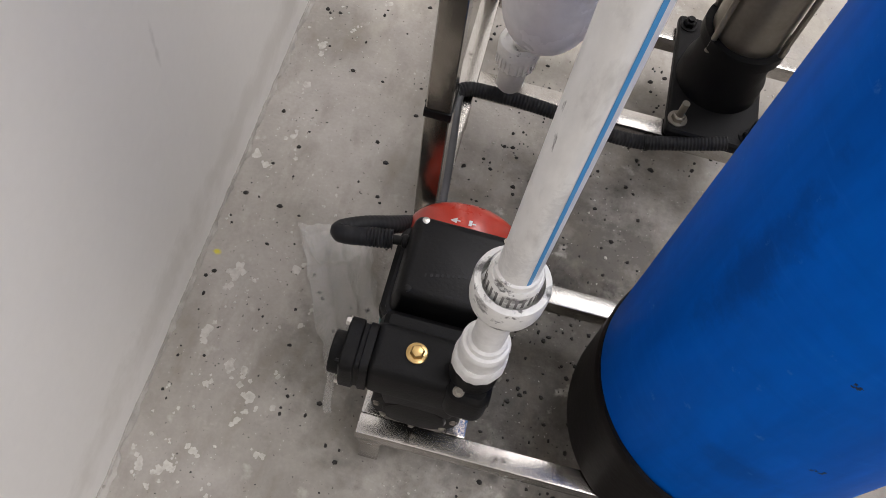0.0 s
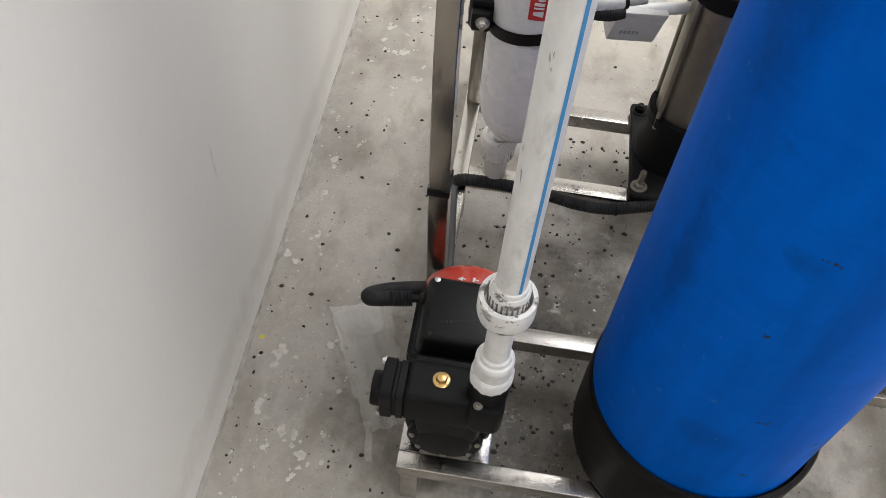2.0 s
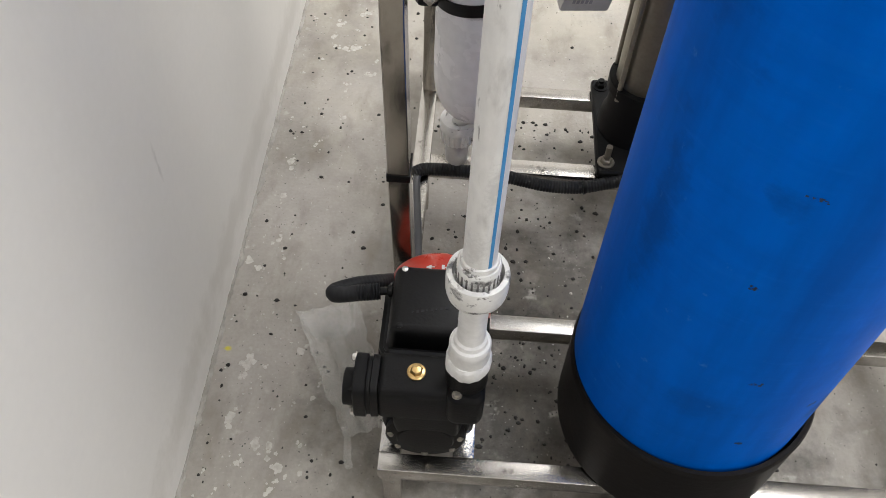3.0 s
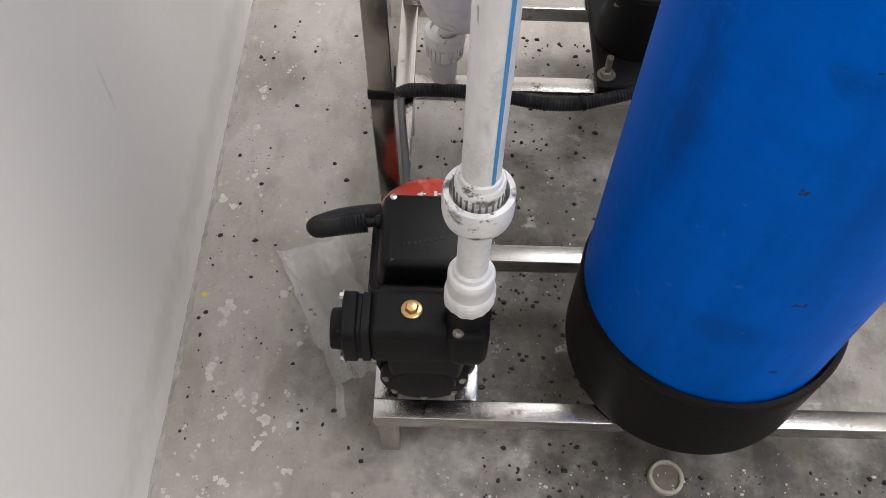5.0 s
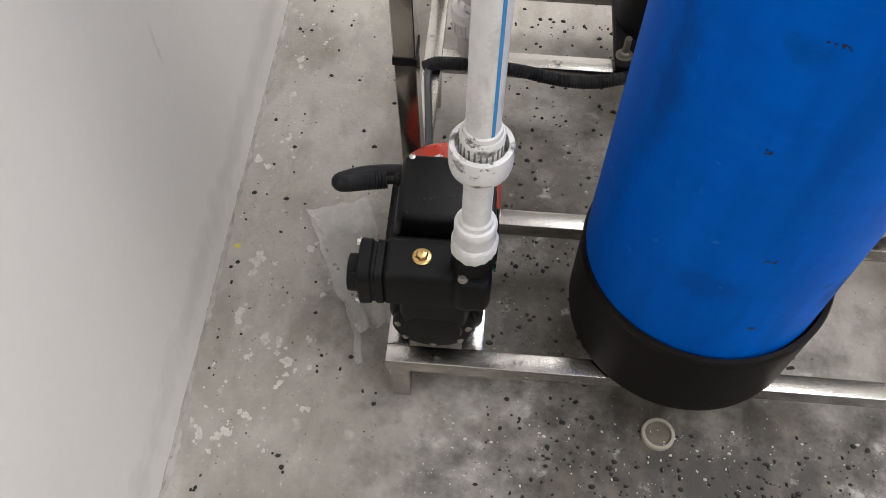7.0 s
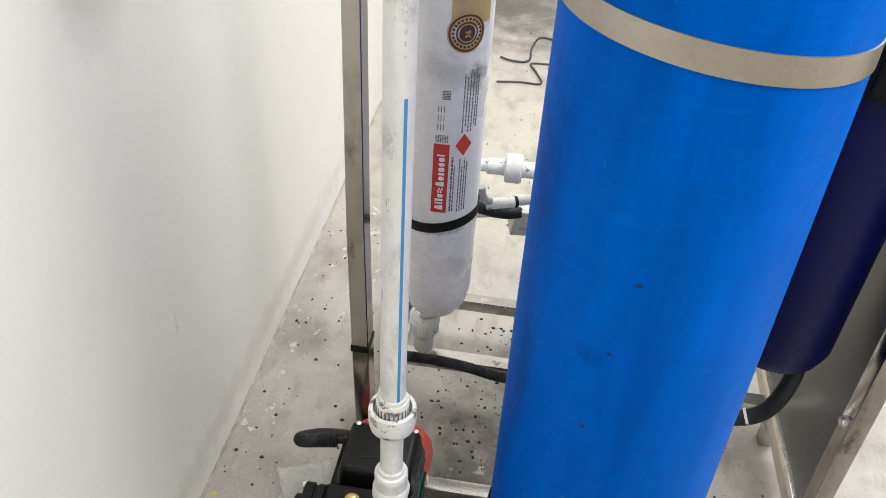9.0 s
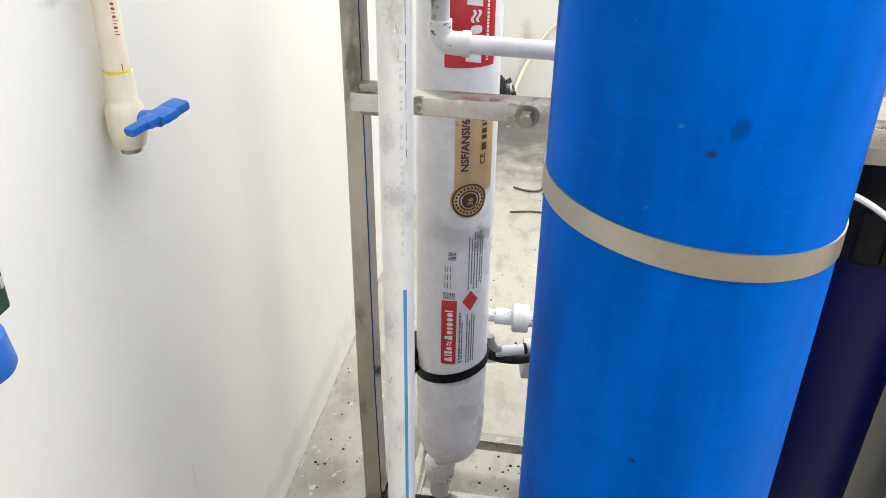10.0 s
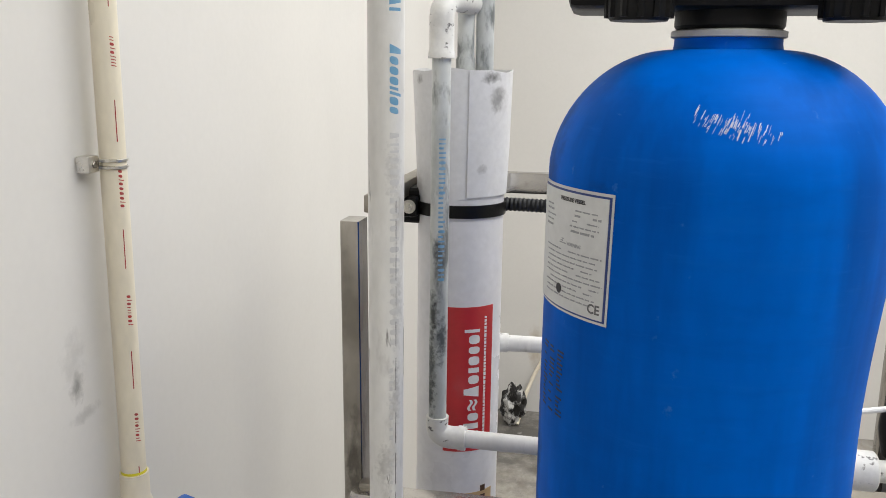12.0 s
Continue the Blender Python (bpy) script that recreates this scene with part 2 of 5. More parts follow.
for gx, gy, gz, gw, gh, gc, ga in ((0.342, -0.074, 0.83, 0.012, 0.022, 0.22, 0.8), (0.353, -0.077, 0.965, 0.015, 0.014, 0.15, 0.8), (0.356, -0.076, 0.60, 0.008, 0.026, 0.30, 0.55), (0.345, -0.075, 0.53, 0.012, 0.022, 0.28, 0.55),
                               (0.360, -0.070, 0.945, 0.010, 0.012, 0.2, 0.7), (0.354, -0.076, 1.12, 0.008, 0.02, 0.2, 0.7), (0.346, -0.075, 1.02, 0.010, 0.02, 0.25, 0.7), (0.36, -0.07, 1.26, 0.006, 0.05, 0.12, 0.7), (0.359, -0.072, 1.36, 0.007, 0.03, 0.2, 0.6), (0.36, -0.072, 1.18, 0.006, 0.03, 0.15, 0.7)):
    ragged_patch(M_PVC, (gx, gy, gz), (gw, gw, gh), (gc, gc * 0.96, gc * 0.94), ga * 0.5, 260)
M_PVC_OLD = mat("dirty_pvc", (0.58, 0.60, 0.59), 0.4, second=(0.33, 0.35, 0.345), scale=20, amount=0.9, fine=150, bump=0.05, stretch=(1, 1, 0.5))
overlay(M_PVC_OLD, (0.10, 0.11, 0.11), 24, 0.54, 0.66, 0.85, detail=6, stretch=(1.5, 1.5, 0.6))
for gx, gy, gz, gw, gh, gc in ((0.330, 0.226, 1.10, 0.010, 0.05, 0.05), (0.333, 0.225, 1.16, 0.009, 0.03, 0.03), (0.345, 0.226, 1.13, 0.008, 0.03, 0.06), (0.331, 0.228, 1.06, 0.007, 0.03, 0.04), (0.340, 0.225, 1.235, 0.008, 0.02, 0.08)):
    ragged_patch(M_PVC_OLD, (gx, gy, gz), (gw, gw, gh), (gc, gc * 1.15, gc * 1.2), 0.9, 150)
M_FITTING = mat("white_fitting", (0.76, 0.755, 0.735), 0.36, second=(0.62, 0.61, 0.58), scale=26, fine=200, bump=0.06)
overlay(M_FITTING, (0.05, 0.046, 0.045), 75, 0.60, 0.66, 0.85, detail=5, stretch=(1, 1, 1.5), offset=(0.3, 0.1, 0.35))
for gx, gy, gz, gw, gh in ((0.335, -0.082, 0.478, 0.008, 0.007), (0.376, -0.066, 0.480, 0.007, 0.008), (0.350, -0.088, 0.458, 0.009, 0.003), (0.328, -0.06, 0.482, 0.007, 0.008), (0.322, 0.235, 1.006, 0.006, 0.016), (0.356, -0.082, 0.490, 0.012, 0.005)):
    ragged_patch(M_FITTING, (gx, gy, gz), (gw, gw, gh), (0.035, 0.032, 0.032), 0.92, 190)
M_GREYFIT = mat("grey_fitting", (0.50, 0.49, 0.47), 0.4, second=(0.36, 0.35, 0.33), scale=30, fine=200)
M_HOUSING = mat("white_housing", (0.74, 0.735, 0.76), 0.3, second=(0.66, 0.655, 0.67), scale=5, amount=0.8, fine=90, bump=0.03)
overlay(M_HOUSING, (0.28, 0.27, 0.27), 16, 0.70, 0.80, 0.55, detail=6)
ragged_patch(M_HOUSING, (0.386, 0.322, 0.705), (0.016, 0.03, 0.022), (0.14, 0.135, 0.13), 0.85, 55)
ragged_patch(M_HOUSING, (0.35, 0.305, 0.715), (0.04, 0.03, 0.03), (0.45, 0.44, 0.44), 0.7, 40)
ragged_patch(M_HOUSING, (0.375, 0.32, 0.40), (0.03, 0.03, 0.05), (0.5, 0.49, 0.49), 0.6, 40)
ragged_patch(M_HOUSING, (0.34, 0.31, 0.46), (0.05, 0.03, 0.008), (0.3, 0.29, 0.28), 0.7, 70)
M_SLEEVE = mat("white_sleeve", (0.70, 0.70, 0.71), 0.5, second=(0.58, 0.58, 0.585), scale=9, fine=120, bump=0.12, bump_scale=40)
overlay(M_SLEEVE, (0.26, 0.25, 0.24), 14, 0.61, 0.76, 0.65, detail=6)
for gx, gy, gz, gw, gh, ga in ((0.385, 0.318, 1.432, 0.016, 0.008, 0.85), (0.392, 0.322, 1.405, 0.014, 0.018, 0.6), (0.300, 0.325, 1.43, 0.012, 0.008, 0.7), (0.380, 0.308, 1.322, 0.008, 0.007, 0.45)):
    ragged_patch(M_SLEEVE, (gx, gy, gz), (gw, gw, gh), (0.10, 0.095, 0.09), ga, 70)
M_CREAM = mat("cream_cpvc", (0.80, 0.735, 0.59), 0.3, second=(0.73, 0.665, 0.525), scale=7, fine=120, stretch=(1, 1, 0.4))
M_HANDLE = mat("blue_handle", (0.02, 0.13, 0.52), 0.35, second=(0.015, 0.10, 0.42), scale=20, fine=200)
M_WRAP = mat("thread_tape", (0.78, 0.775, 0.765), 0.42, second=(0.66, 0.655, 0.64), scale=40, amount=0.8, fine=200, bump=0.3, bump_scale=90)
M_GREYHOSE = mat("grey_cable_sheath", (0.085, 0.086, 0.092), 0.45, second=(0.055, 0.055, 0.06), scale=30, fine=200)
M_TAPE = mat("yellow_tape", (0.75, 0.66, 0.03), 0.4)
M_STRIPE = mat("blue_print", (0.05, 0.27, 0.58), 0.4, second=(0.10, 0.33, 0.62), scale=40)
M_INKGREY = mat("grey_print", (0.35, 0.36, 0.38), 0.5)
M_INKDARK = mat("dark_grey_print", (0.13, 0.13, 0.14), 0.5)
M_INKPALE = mat("worn_print", (0.58, 0.58, 0.59), 0.5, second=(0.66, 0.66, 0.65), scale=70, amount=1.0)
M_INKBLUE = mat("pale_blue_print", (0.16, 0.36, 0.56), 0.5, second=(0.36, 0.50, 0.62), scale=60)
M_INKRED = mat("red_print", (0.42, 0.05, 0.04), 0.5, second=(0.25, 0.08, 0.07), scale=60)
M_INK = mat("black_print", (0.03, 0.03, 0.035), 0.5)
M_LABELRED = mat("red_label", (0.52, 0.03, 0.035), 0.32, second=(0.46, 0.028, 0.03), scale=10, fine=90)
M_LABELWHITE = mat("white_label", (0.76, 0.76, 0.75), 0.35, second=(0.68, 0.68, 0.67), scale=12, fine=120)
M_GOLD = mat("gold_label", (0.60, 0.43, 0.23), 0.32, 0.25, second=(0.48, 0.33, 0.16), scale=18)
M_BROWN = mat("brown_print", (0.075, 0.04, 0.022), 0.45)
M_STAMP = mat("navy_stamp_ink", (0.002, 0.012, 0.06), 0.5)
M_LABELBLUE = mat("label_border", (0.02, 0.05, 0.22), 0.4)
M_PLATEWHITE = mat("plate_label", (0.66, 0.67, 0.67), 0.33, second=(0.56, 0.57, 0.57), scale=16, fine=120)
M_GREYBOX = mat("grey_box", (0.58, 0.575, 0.56), 0.42, second=(0.50, 0.49, 0.47), scale=12)
M_PANEL = mat("grey_sheet", (0.125, 0.122, 0.118), 0.42, 0.2, second=(0.135, 0.13, 0.126), scale=6, fine=90)
M_SLOTSHADE = mat("slot_shade", (0.21, 0.20, 0.195), 0.6, second=(0.10, 0.095, 0.09), scale=60, amount=1.0)
M_DEBRIS = mat("black_grit", (0.02, 0.018, 0.016), 0.7)
M_CHIP = mat("pale_chip", (0.58, 0.56, 0.52), 0.7)
M_WIRE = mat("dark_wire", (0.05, 0.048, 0.045), 0.55)
M_FOIL = mat("crumpled_foil", (0.012, 0.011, 0.011), 0.3, 0.0, second=(0.62, 0.61, 0.60), scale=22, lo=0.52, hi=0.60, amount=1.0, bump=0.6, bump_scale=90)
M_CREAMROD = mat("cream_board", (0.7, 0.64, 0.5), 0.6)
M_LIGHT = bpy.data.materials.new("lamp_tube")
M_LIGHT.use_nodes = True
M_LIGHT.node_tree.nodes["Principled BSDF"].inputs["Emission Color"].default_value = (1, 0.97, 0.92, 1)
M_LIGHT.node_tree.nodes["Principled BSDF"].inputs["Emission Strength"].default_value = 3
M_FILM = bpy.data.materials.new("clear_film")
M_FILM.use_nodes = True
_b = M_FILM.node_tree.nodes["Principled BSDF"]
_b.inputs["Base Color"].default_value = (0.88, 0.87, 0.85, 1)
_b.inputs["Roughness"].default_value = 0.16
_b.inputs["Alpha"].default_value = 0.27


# ---- building helpers ----
def thing(name, at, label, category, group="", kind=""):
    ob = new(name)
    ob.matrix_world = at if isinstance(at, Matrix) else pose(*at)
    ob.empty_display_size = 0.02
    return tagged(ob, label, category, group, kind)


def part(name, bm, material, parent=None, label="", smooth=True, sharp=35):
    me = bpy.data.meshes.new(name)
    bmesh.ops.recalc_face_normals(bm, faces=bm.faces[:])
    bm.to_mesh(me)
    bm.free()
    me.materials.append(material)
    if smooth:
        for p in me.polygons:
            p.use_smooth = True
        me.set_sharp_from_angle(angle=radians(sharp))
    ob = new(name, me)
    if parent is not None:
        bpy.context.view_layer.update()
        ob.parent = parent
        ob.matrix_parent_inverse = parent.matrix_world.inverted()
    if label:
        ob["label"] = label
    return ob


def box(x0, x1, y0, y1, z0, z1, bevel=0.002, bm=None, m=None, segments=2):
    own = bmesh.new()
    bmesh.ops.create_cube(own, size=1, matrix=Matrix.Translation(((x0 + x1) / 2, (y0 + y1) / 2, (z0 + z1) / 2)) @ Matrix.Diagonal((x1 - x0, y1 - y0, z1 - z0, 1)))
    if bevel:
        bmesh.ops.bevel(own, geom=own.edges[:], offset=bevel, segments=segments, affect="EDGES", profile=0.6)
    return merge(bm, own, m)


def merge(bm, own, m=None):
    if m is not None:
        bmesh.ops.transform(own, matrix=m, verts=own.verts[:])
    if bm is None:
        return own
    me = bpy.data.meshes.new("tmp")
    own.to_mesh(me)
    own.free()
    bm.from_mesh(me)
    bpy.data.meshes.remove(me)
    return bm


def turned(profile, n=48, bm=None, m=None, closed=True):
    """A body of revolution about z: profile of (radius, z) from bottom to top."""
    own = bmesh.new()
    rings = []
    for r, z in profile:
        rings.append([own.verts.new((r * math.cos(2 * math.pi * k / n), r * math.sin(2 * math.pi * k / n), z)) for k in range(n)])
    for a, b in zip(rings, rings[1:]):
        for k in range(n):
            own.faces.new((a[k], a[(k + 1) % n], b[(k + 1) % n], b[k]))
    if closed:
        own.faces.new(list(reversed(rings[0])))
        own.faces.new(rings[-1])
    return merge(bm, own, m)


def tube(points, r, n=14, bm=None, ribs=0.0, pitch=0.004, step=None):
    """A round hose along a smooth line through the points; ribs give it corrugations."""
    pts = [Vector(p) for p in points]
    if len(pts) > 2:
        fine = []
        ext = [2 * pts[0] - pts[1]] + pts + [2 * pts[-1] - pts[-2]]
        for i in range(1, len(ext) - 2):
            p0, p1, p2, p3 = ext[i - 1:i + 3]
            for k in range(16):
                t = k / 16
                fine.append(0.5 * (2 * p1 + (p2 - p0) * t + (2 * p0 - 5 * p1 + 4 * p2 - p3) * t * t + (3 * p1 - p0 - 3 * p2 + p3) * t ** 3))
        fine.append(pts[-1])
    else:
        fine = pts
    length = [0.0]
    for a, b in zip(fine, fine[1:]):
        length.append(length[-1] + (b - a).length)
    step = step or (pitch / 4 if ribs else max(length[-1] / 60, 0.004))
    count = max(2, int(length[-1] / step))
    own = bmesh.new()
    rings, j = [], 0
    up = Vector((0.13, 0.21, 1)).normalized()
    path = []
    for i in range(count + 1):
        s = length[-1] * i / count
        while j < len(fine) - 2 and length[j + 1] < s:
            j += 1
        u = (s - length[j]) / max(1e-9, length[j + 1] - length[j])
        path.append((s, fine[j].lerp(fine[j + 1], u)))
    for i, (s, p) in enumerate(path):
        d = (path[min(i + 1, count)][1] - path[max(i - 1, 0)][1]).normalized()
        side = d.cross(up)
        if side.length < 0.05:
            side = d.cross(Vector((1, 0, 0)))
        side.normalize()
        up2 = side.cross(d)
        up = up2
        rr = r * (1 + ribs * math.cos(2 * math.pi * s / pitch)) if ribs else r
        rings.append([own.verts.new(p + rr * (math.cos(2 * math.pi * k / n) * side + math.sin(2 * math.pi * k / n) * up2)) for k in range(n)])
    for a, b in zip(rings, rings[1:]):
        for k in range(n):
            own.faces.new((a[k], a[(k + 1) % n], b[(k + 1) % n], b[k]))
    own.faces.new(rings[0])
    own.faces.new(rings[-1])
    return merge(bm, own)


def along(a, b):
    """The pose that lays z from a towards b."""
    d = Vector(b) - Vector(a)
    return Matrix.Translation(a) @ d.to_track_quat("Z", "Y").to_matrix().to_4x4()


def rod(a, b, r, n=20, bm=None, chamfer=0.0):
    h = (Vector(b) - Vector(a)).length
    prof = [(r - chamfer, 0), (r, chamfer), (r, h - chamfer), (r - chamfer, h)] if chamfer else [(r, 0), (r, h)]
    return turned(prof, n, bm, along(a, b))


def hexbolt(at, way, r, h, bm=None):
    """A hexagon head with a washer, its seat at a point and facing a way."""
    a = Vector(at)
    m = along(a, a + Vector(way))
    bm = turned([(r * 1.45, 0), (r * 1.45, h * 0.2)], 20, bm, m)
    return turned([(r, h * 0.2), (r, h * 0.85), (r * 0.8, h)], 6, bm, m)


def slab(x0, x1, y0, y1, r, levels, n=6, bm=None):
    """A moulded block with rounded upright corners: levels of (height, inset) from bottom to top."""
    own = bmesh.new()
    rings = []
    for z, q in levels:
        rr = max(r - q, 0.001)
        ring = []
        for cx, cy, a0 in ((x1 - q - rr, y1 - q - rr, 0), (x0 + q + rr, y1 - q - rr, 90), (x0 + q + rr, y0 + q + rr, 180), (x1 - q - rr, y0 + q + rr, 270)):
            for k in range(n + 1):
                a = radians(a0 + 90 * k / n)
                ring.append(own.verts.new((cx + rr * math.cos(a), cy + rr * math.sin(a), z)))
        rings.append(ring)
    m = len(rings[0])
    for a, b in zip(rings, rings[1:]):
        for k in range(m):
            own.faces.new((a[k], a[(k + 1) % m], b[(k + 1) % m], b[k]))
    own.faces.new(list(reversed(rings[0])))
    own.faces.new(rings[-1])
    return merge(bm, own)


def patch(cx, cy, r, a0, a1, z0, z1, n=16, bm=None, thick=0.0006, corner=None):
    """A thin label bent round an upright cylinder, between two bearings in degrees and two heights."""
    own = bmesh.new()
    cols = []
    for i in range(n + 1):
        a = radians(a0 + (a1 - a0) * i / n)
        c, s = math.cos(a), math.sin(a)
        cols.append([own.verts.new((cx + q * c, cy + q * s, z)) for q, z in ((r, z0), (r + thick, z0), (r + thick, z1), (r, z1))])
    for a, b in zip(cols, cols[1:]):
        for k in range(4):
            own.faces.new((a[k], a[(k + 1) % 4], b[(k + 1) % 4], b[k]))
    own.faces.new(cols[0])
    own.faces.new(list(reversed(cols[-1])))
    return merge(bm, own)


def lettering(text, size, wrap, bold=0.0, shear=0.0):
    """A mesh of built-in letters, each point taken through wrap(u, v), which gives its place; u runs along the line and v up."""
    cu = bpy.data.curves.new("letters", "FONT")
    cu.body, cu.size, cu.offset, cu.shear, cu.resolution_u = text, size, bold, shear, 3
    ob = bpy.data.objects.new("letters", cu)
    scene.collection.objects.link(ob)
    bpy.context.view_layer.update()
    me = bpy.data.meshes.new_from_object(ob.evaluated_get(bpy.context.evaluated_depsgraph_get()))
    bpy.data.objects.remove(ob)
    bpy.data.curves.remove(cu)
    own = bmesh.new()
    own.from_mesh(me)
    bpy.data.meshes.remove(me)
    bmesh.ops.subdivide_edges(own, edges=[e for e in own.edges if e.calc_length() > size * 0.4], cuts=2)
    for v in own.verts:
        v.co = wrap(v.co.x, v.co.y)
    return own


def round_wrap(cx, cy, r, bearing, z, upright=True):
    """Letters on an upright cylinder: reading upwards (upright) or round it, from a bearing in degrees and a height."""
    def put(u, v):
        a = radians(bearing) + ((-v if upright == 1 else v) if upright else u) / r * 1.0
        zz = z + ((u if upright == 1 else -u) if upright else v)
        return Vector((cx + r * math.cos(a), cy + r * math.sin(a), zz))
    return put


def plain_marks(kinds, size, wrap, gap=0.18, slant=0.0):
    """A row of plain rounded marks standing in for a maker's mark: each is (shape, width, height) in units of size."""
    own = bmesh.new()
    x = 0.0

    def loop(points):
        return [own.verts.new(wrap((x + u + slant * v) * size, v * size)) for u, v in points]

    def upright(foot, top, n=6):
        """A straight stroke in short steps, so that it follows the curve under it."""
        last = None
        for k in range(n + 1):
            now = loop([(p[0] + (q[0] - p[0]) * k / n, p[1] + (q[1] - p[1]) * k / n) for p, q in zip(foot, top)])
            if last:
                own.faces.new((last[0], last[1], now[1], now[0]))
            last = now

    for shape, w, h in kinds:
        if shape == "round":
            rows = []
            for k in range(9):
                q = abs(2 * k / 8 - 1)
                half = w / 2 * max(0.45, (1 - q ** 3) ** (1 / 3))
                rows.append(loop([(w / 2 - half, h * k / 8), (w / 2 + half, h * k / 8)]))
            for lower, upper in zip(rows, rows[1:]):
                own.faces.new((lower[0], lower[1], upper[1], upper[0]))
        elif shape == "bar":
            upright([(0, 0), (w, 0)], [(0, h), (w, h)])
        elif shape == "block":
            upright([(0, 0), (w, 0)], [(w * 0.25, h), (w * 0.75, h)])
        elif shape == "wave":
            for base in (h * 0.2, h * 0.6):
                lo = loop([(w * k / 8, base + 0.10 * math.sin(2 * math.pi * k / 8)) for k in range(9)])
                hi = loop([(w * k / 8, base + 0.18 + 0.10 * math.sin(2 * math.pi * k / 8)) for k in range(9)])
                for k in range(8):
                    own.faces.new((lo[k], lo[k + 1], hi[k + 1], hi[k]))
        x += w + gap
    return own


# ---- the room ----
X1, Y0, Y1 = 3.3, -2.6, 2.75
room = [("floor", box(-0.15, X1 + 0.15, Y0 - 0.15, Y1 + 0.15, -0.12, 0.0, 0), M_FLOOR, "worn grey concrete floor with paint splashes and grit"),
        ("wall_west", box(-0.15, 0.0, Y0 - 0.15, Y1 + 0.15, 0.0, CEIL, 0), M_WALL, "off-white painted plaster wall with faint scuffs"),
        ("wall_north", box(0.0, X1, Y1, Y1 + 0.15, 0.0, CEIL, 0), M_WALL, "cream painted plaster wall behind the water plant"),
        ("wall_east", box(X1, X1 + 0.15, Y0 - 0.15, Y1 + 0.15, 0.0, CEIL, 0), M_WALL, "plain off-white painted wall"),
        ("wall_south", box(0.0, X1, Y0 - 0.15, Y0, 0.0, CEIL, 0), M_WALL, "plain off-white painted wall"),
        ("ceiling", box(-0.15, X1 + 0.15, Y0 - 0.15, Y1 + 0.15, CEIL, CEIL + 0.12, 0), M_CEIL, "plain white painted ceiling")]
for name, bm, m, label in room:
    tagged(part(name, bm, m, smooth=False), label, name.split("_")[0], kind="structure")
# the chipped, uneven mortar edge where the wall's paint stops above the floor
bm = bmesh.new()
y, prev = Y0 + 0.1, None
while y < Y1:
    q = noise.noise(Vector((y * 8, 3, 0))) + 0.7 * noise.noise(Vector((y * 31, 7, 0))) + 0.55 * noise.noise(Vector((y * 110, 1, 0)))
    g = noise.noise(Vector((y * 13, 21, 0))) + 0.6 * noise.noise(Vector((y * 47, 5, 0))) + 0.5 * noise.noise(Vector((y * 150, 2, 0)))
    w = max(0.0015, 0.0052 + 0.0062 * q)
    h = max(0.0006, 0.0030 + 0.0052 * g)
    e = 0.0006 + 0.0011 * (0.5 + noise.noise(Vector((y * 90, 15, 0))))
    ring = [bm.verts.new(v) for v in ((w, y, 0.0003), (w * 0.82, y, e * 1.6), (w * 0.4 + 0.001, y, e * 2.2 + 0.0006), (0.0012 + e * 0.6, y, h * 0.6 + 0.001), (0.0011, y, h + 0.0006), (0.0002, y, h + 0.0012))]
    if prev:
        for k in range(5):
            bm.faces.new((prev[k], prev[k + 1], ring[k + 1], ring[k]))
    prev = ring
    y += 0.0035
M_MORTAR = mat("mortar", (0.40, 0.38, 0.348), 0.8, second=(0.26, 0.245, 0.22), scale=30, amount=1.0, bump=0.5, bump_scale=160)
overlay(M_MORTAR, (0.16, 0.148, 0.13), 70, 0.62, 0.70, 0.7, detail=5)
tagged(part("trim", bm, M_MORTAR, smooth=False), "rough chipped mortar edge between floor and wall", "trim", kind="structure")
for lx, ly, watts in LAMPS:
    t = thing("ceiling_light", (lx, ly, CEIL), "square white ceiling light panel, lit", "light", "ceiling lights")
    part("frame", box(lx - 0.62, lx + 0.62, ly - 0.62, ly + 0.62, CEIL - 0.03, CEIL, 0.003), M_CEIL, t)
    part("diffuser", box(lx - 0.58, lx + 0.58, ly - 0.58, ly + 0.58, CEIL - 0.036, CEIL - 0.031, 0.001), M_LIGHT, t)


# ---- the steel skid ----
ZB, ZT = 0.082, 0.107
skid = thing("skid_frame", (0.26, -0.09, 0), "welded stainless steel skid frame of square tubes carrying the water plant", "frame")
bars = [("front_bar", 0.2575, 0.975, -0.0895, -0.0665, ZB, ZT), ("side_rail", 0.2575, 0.2835, -0.0665, 0.74, ZB, ZT), ("side_rail", 0.945, 0.972, -0.0665, 0.74, ZB, ZT),
        ("cross_bar", 0.2835, 0.945, 0.115, 0.1395, ZB, ZT), ("cross_bar", 0.2835, 0.945, 0.397, 0.425, ZB, ZT), ("cross_bar", 0.2835, 0.945, 0.567, 0.592, ZB, ZT),
        ("pump_bar", 0.3455, 0.3715, -0.0665, 0.115, ZB, ZT),
        ("post", 0.2475, 0.2685, 0.158, 0.193, ZT, 1.279), ("post", 0.945, 0.972, 0.150, 0.183, ZT, 1.279), ("post", 0.2600, 0.2835, 0.565, 0.592, ZT, 1.30), ("post", 0.945, 0.970, 0.565, 0.592, ZT, 1.30),
        ("upper_bar", 0.262, 0.948, 0.121, 0.1485, 0.9605, 0.981), ("top_bar", 0.2835, 0.945, 0.392, 0.412, 1.283, 1.310),
        ("top_rail", 0.2600, 0.2800, 0.193, 0.565, 1.283, 1.303)]
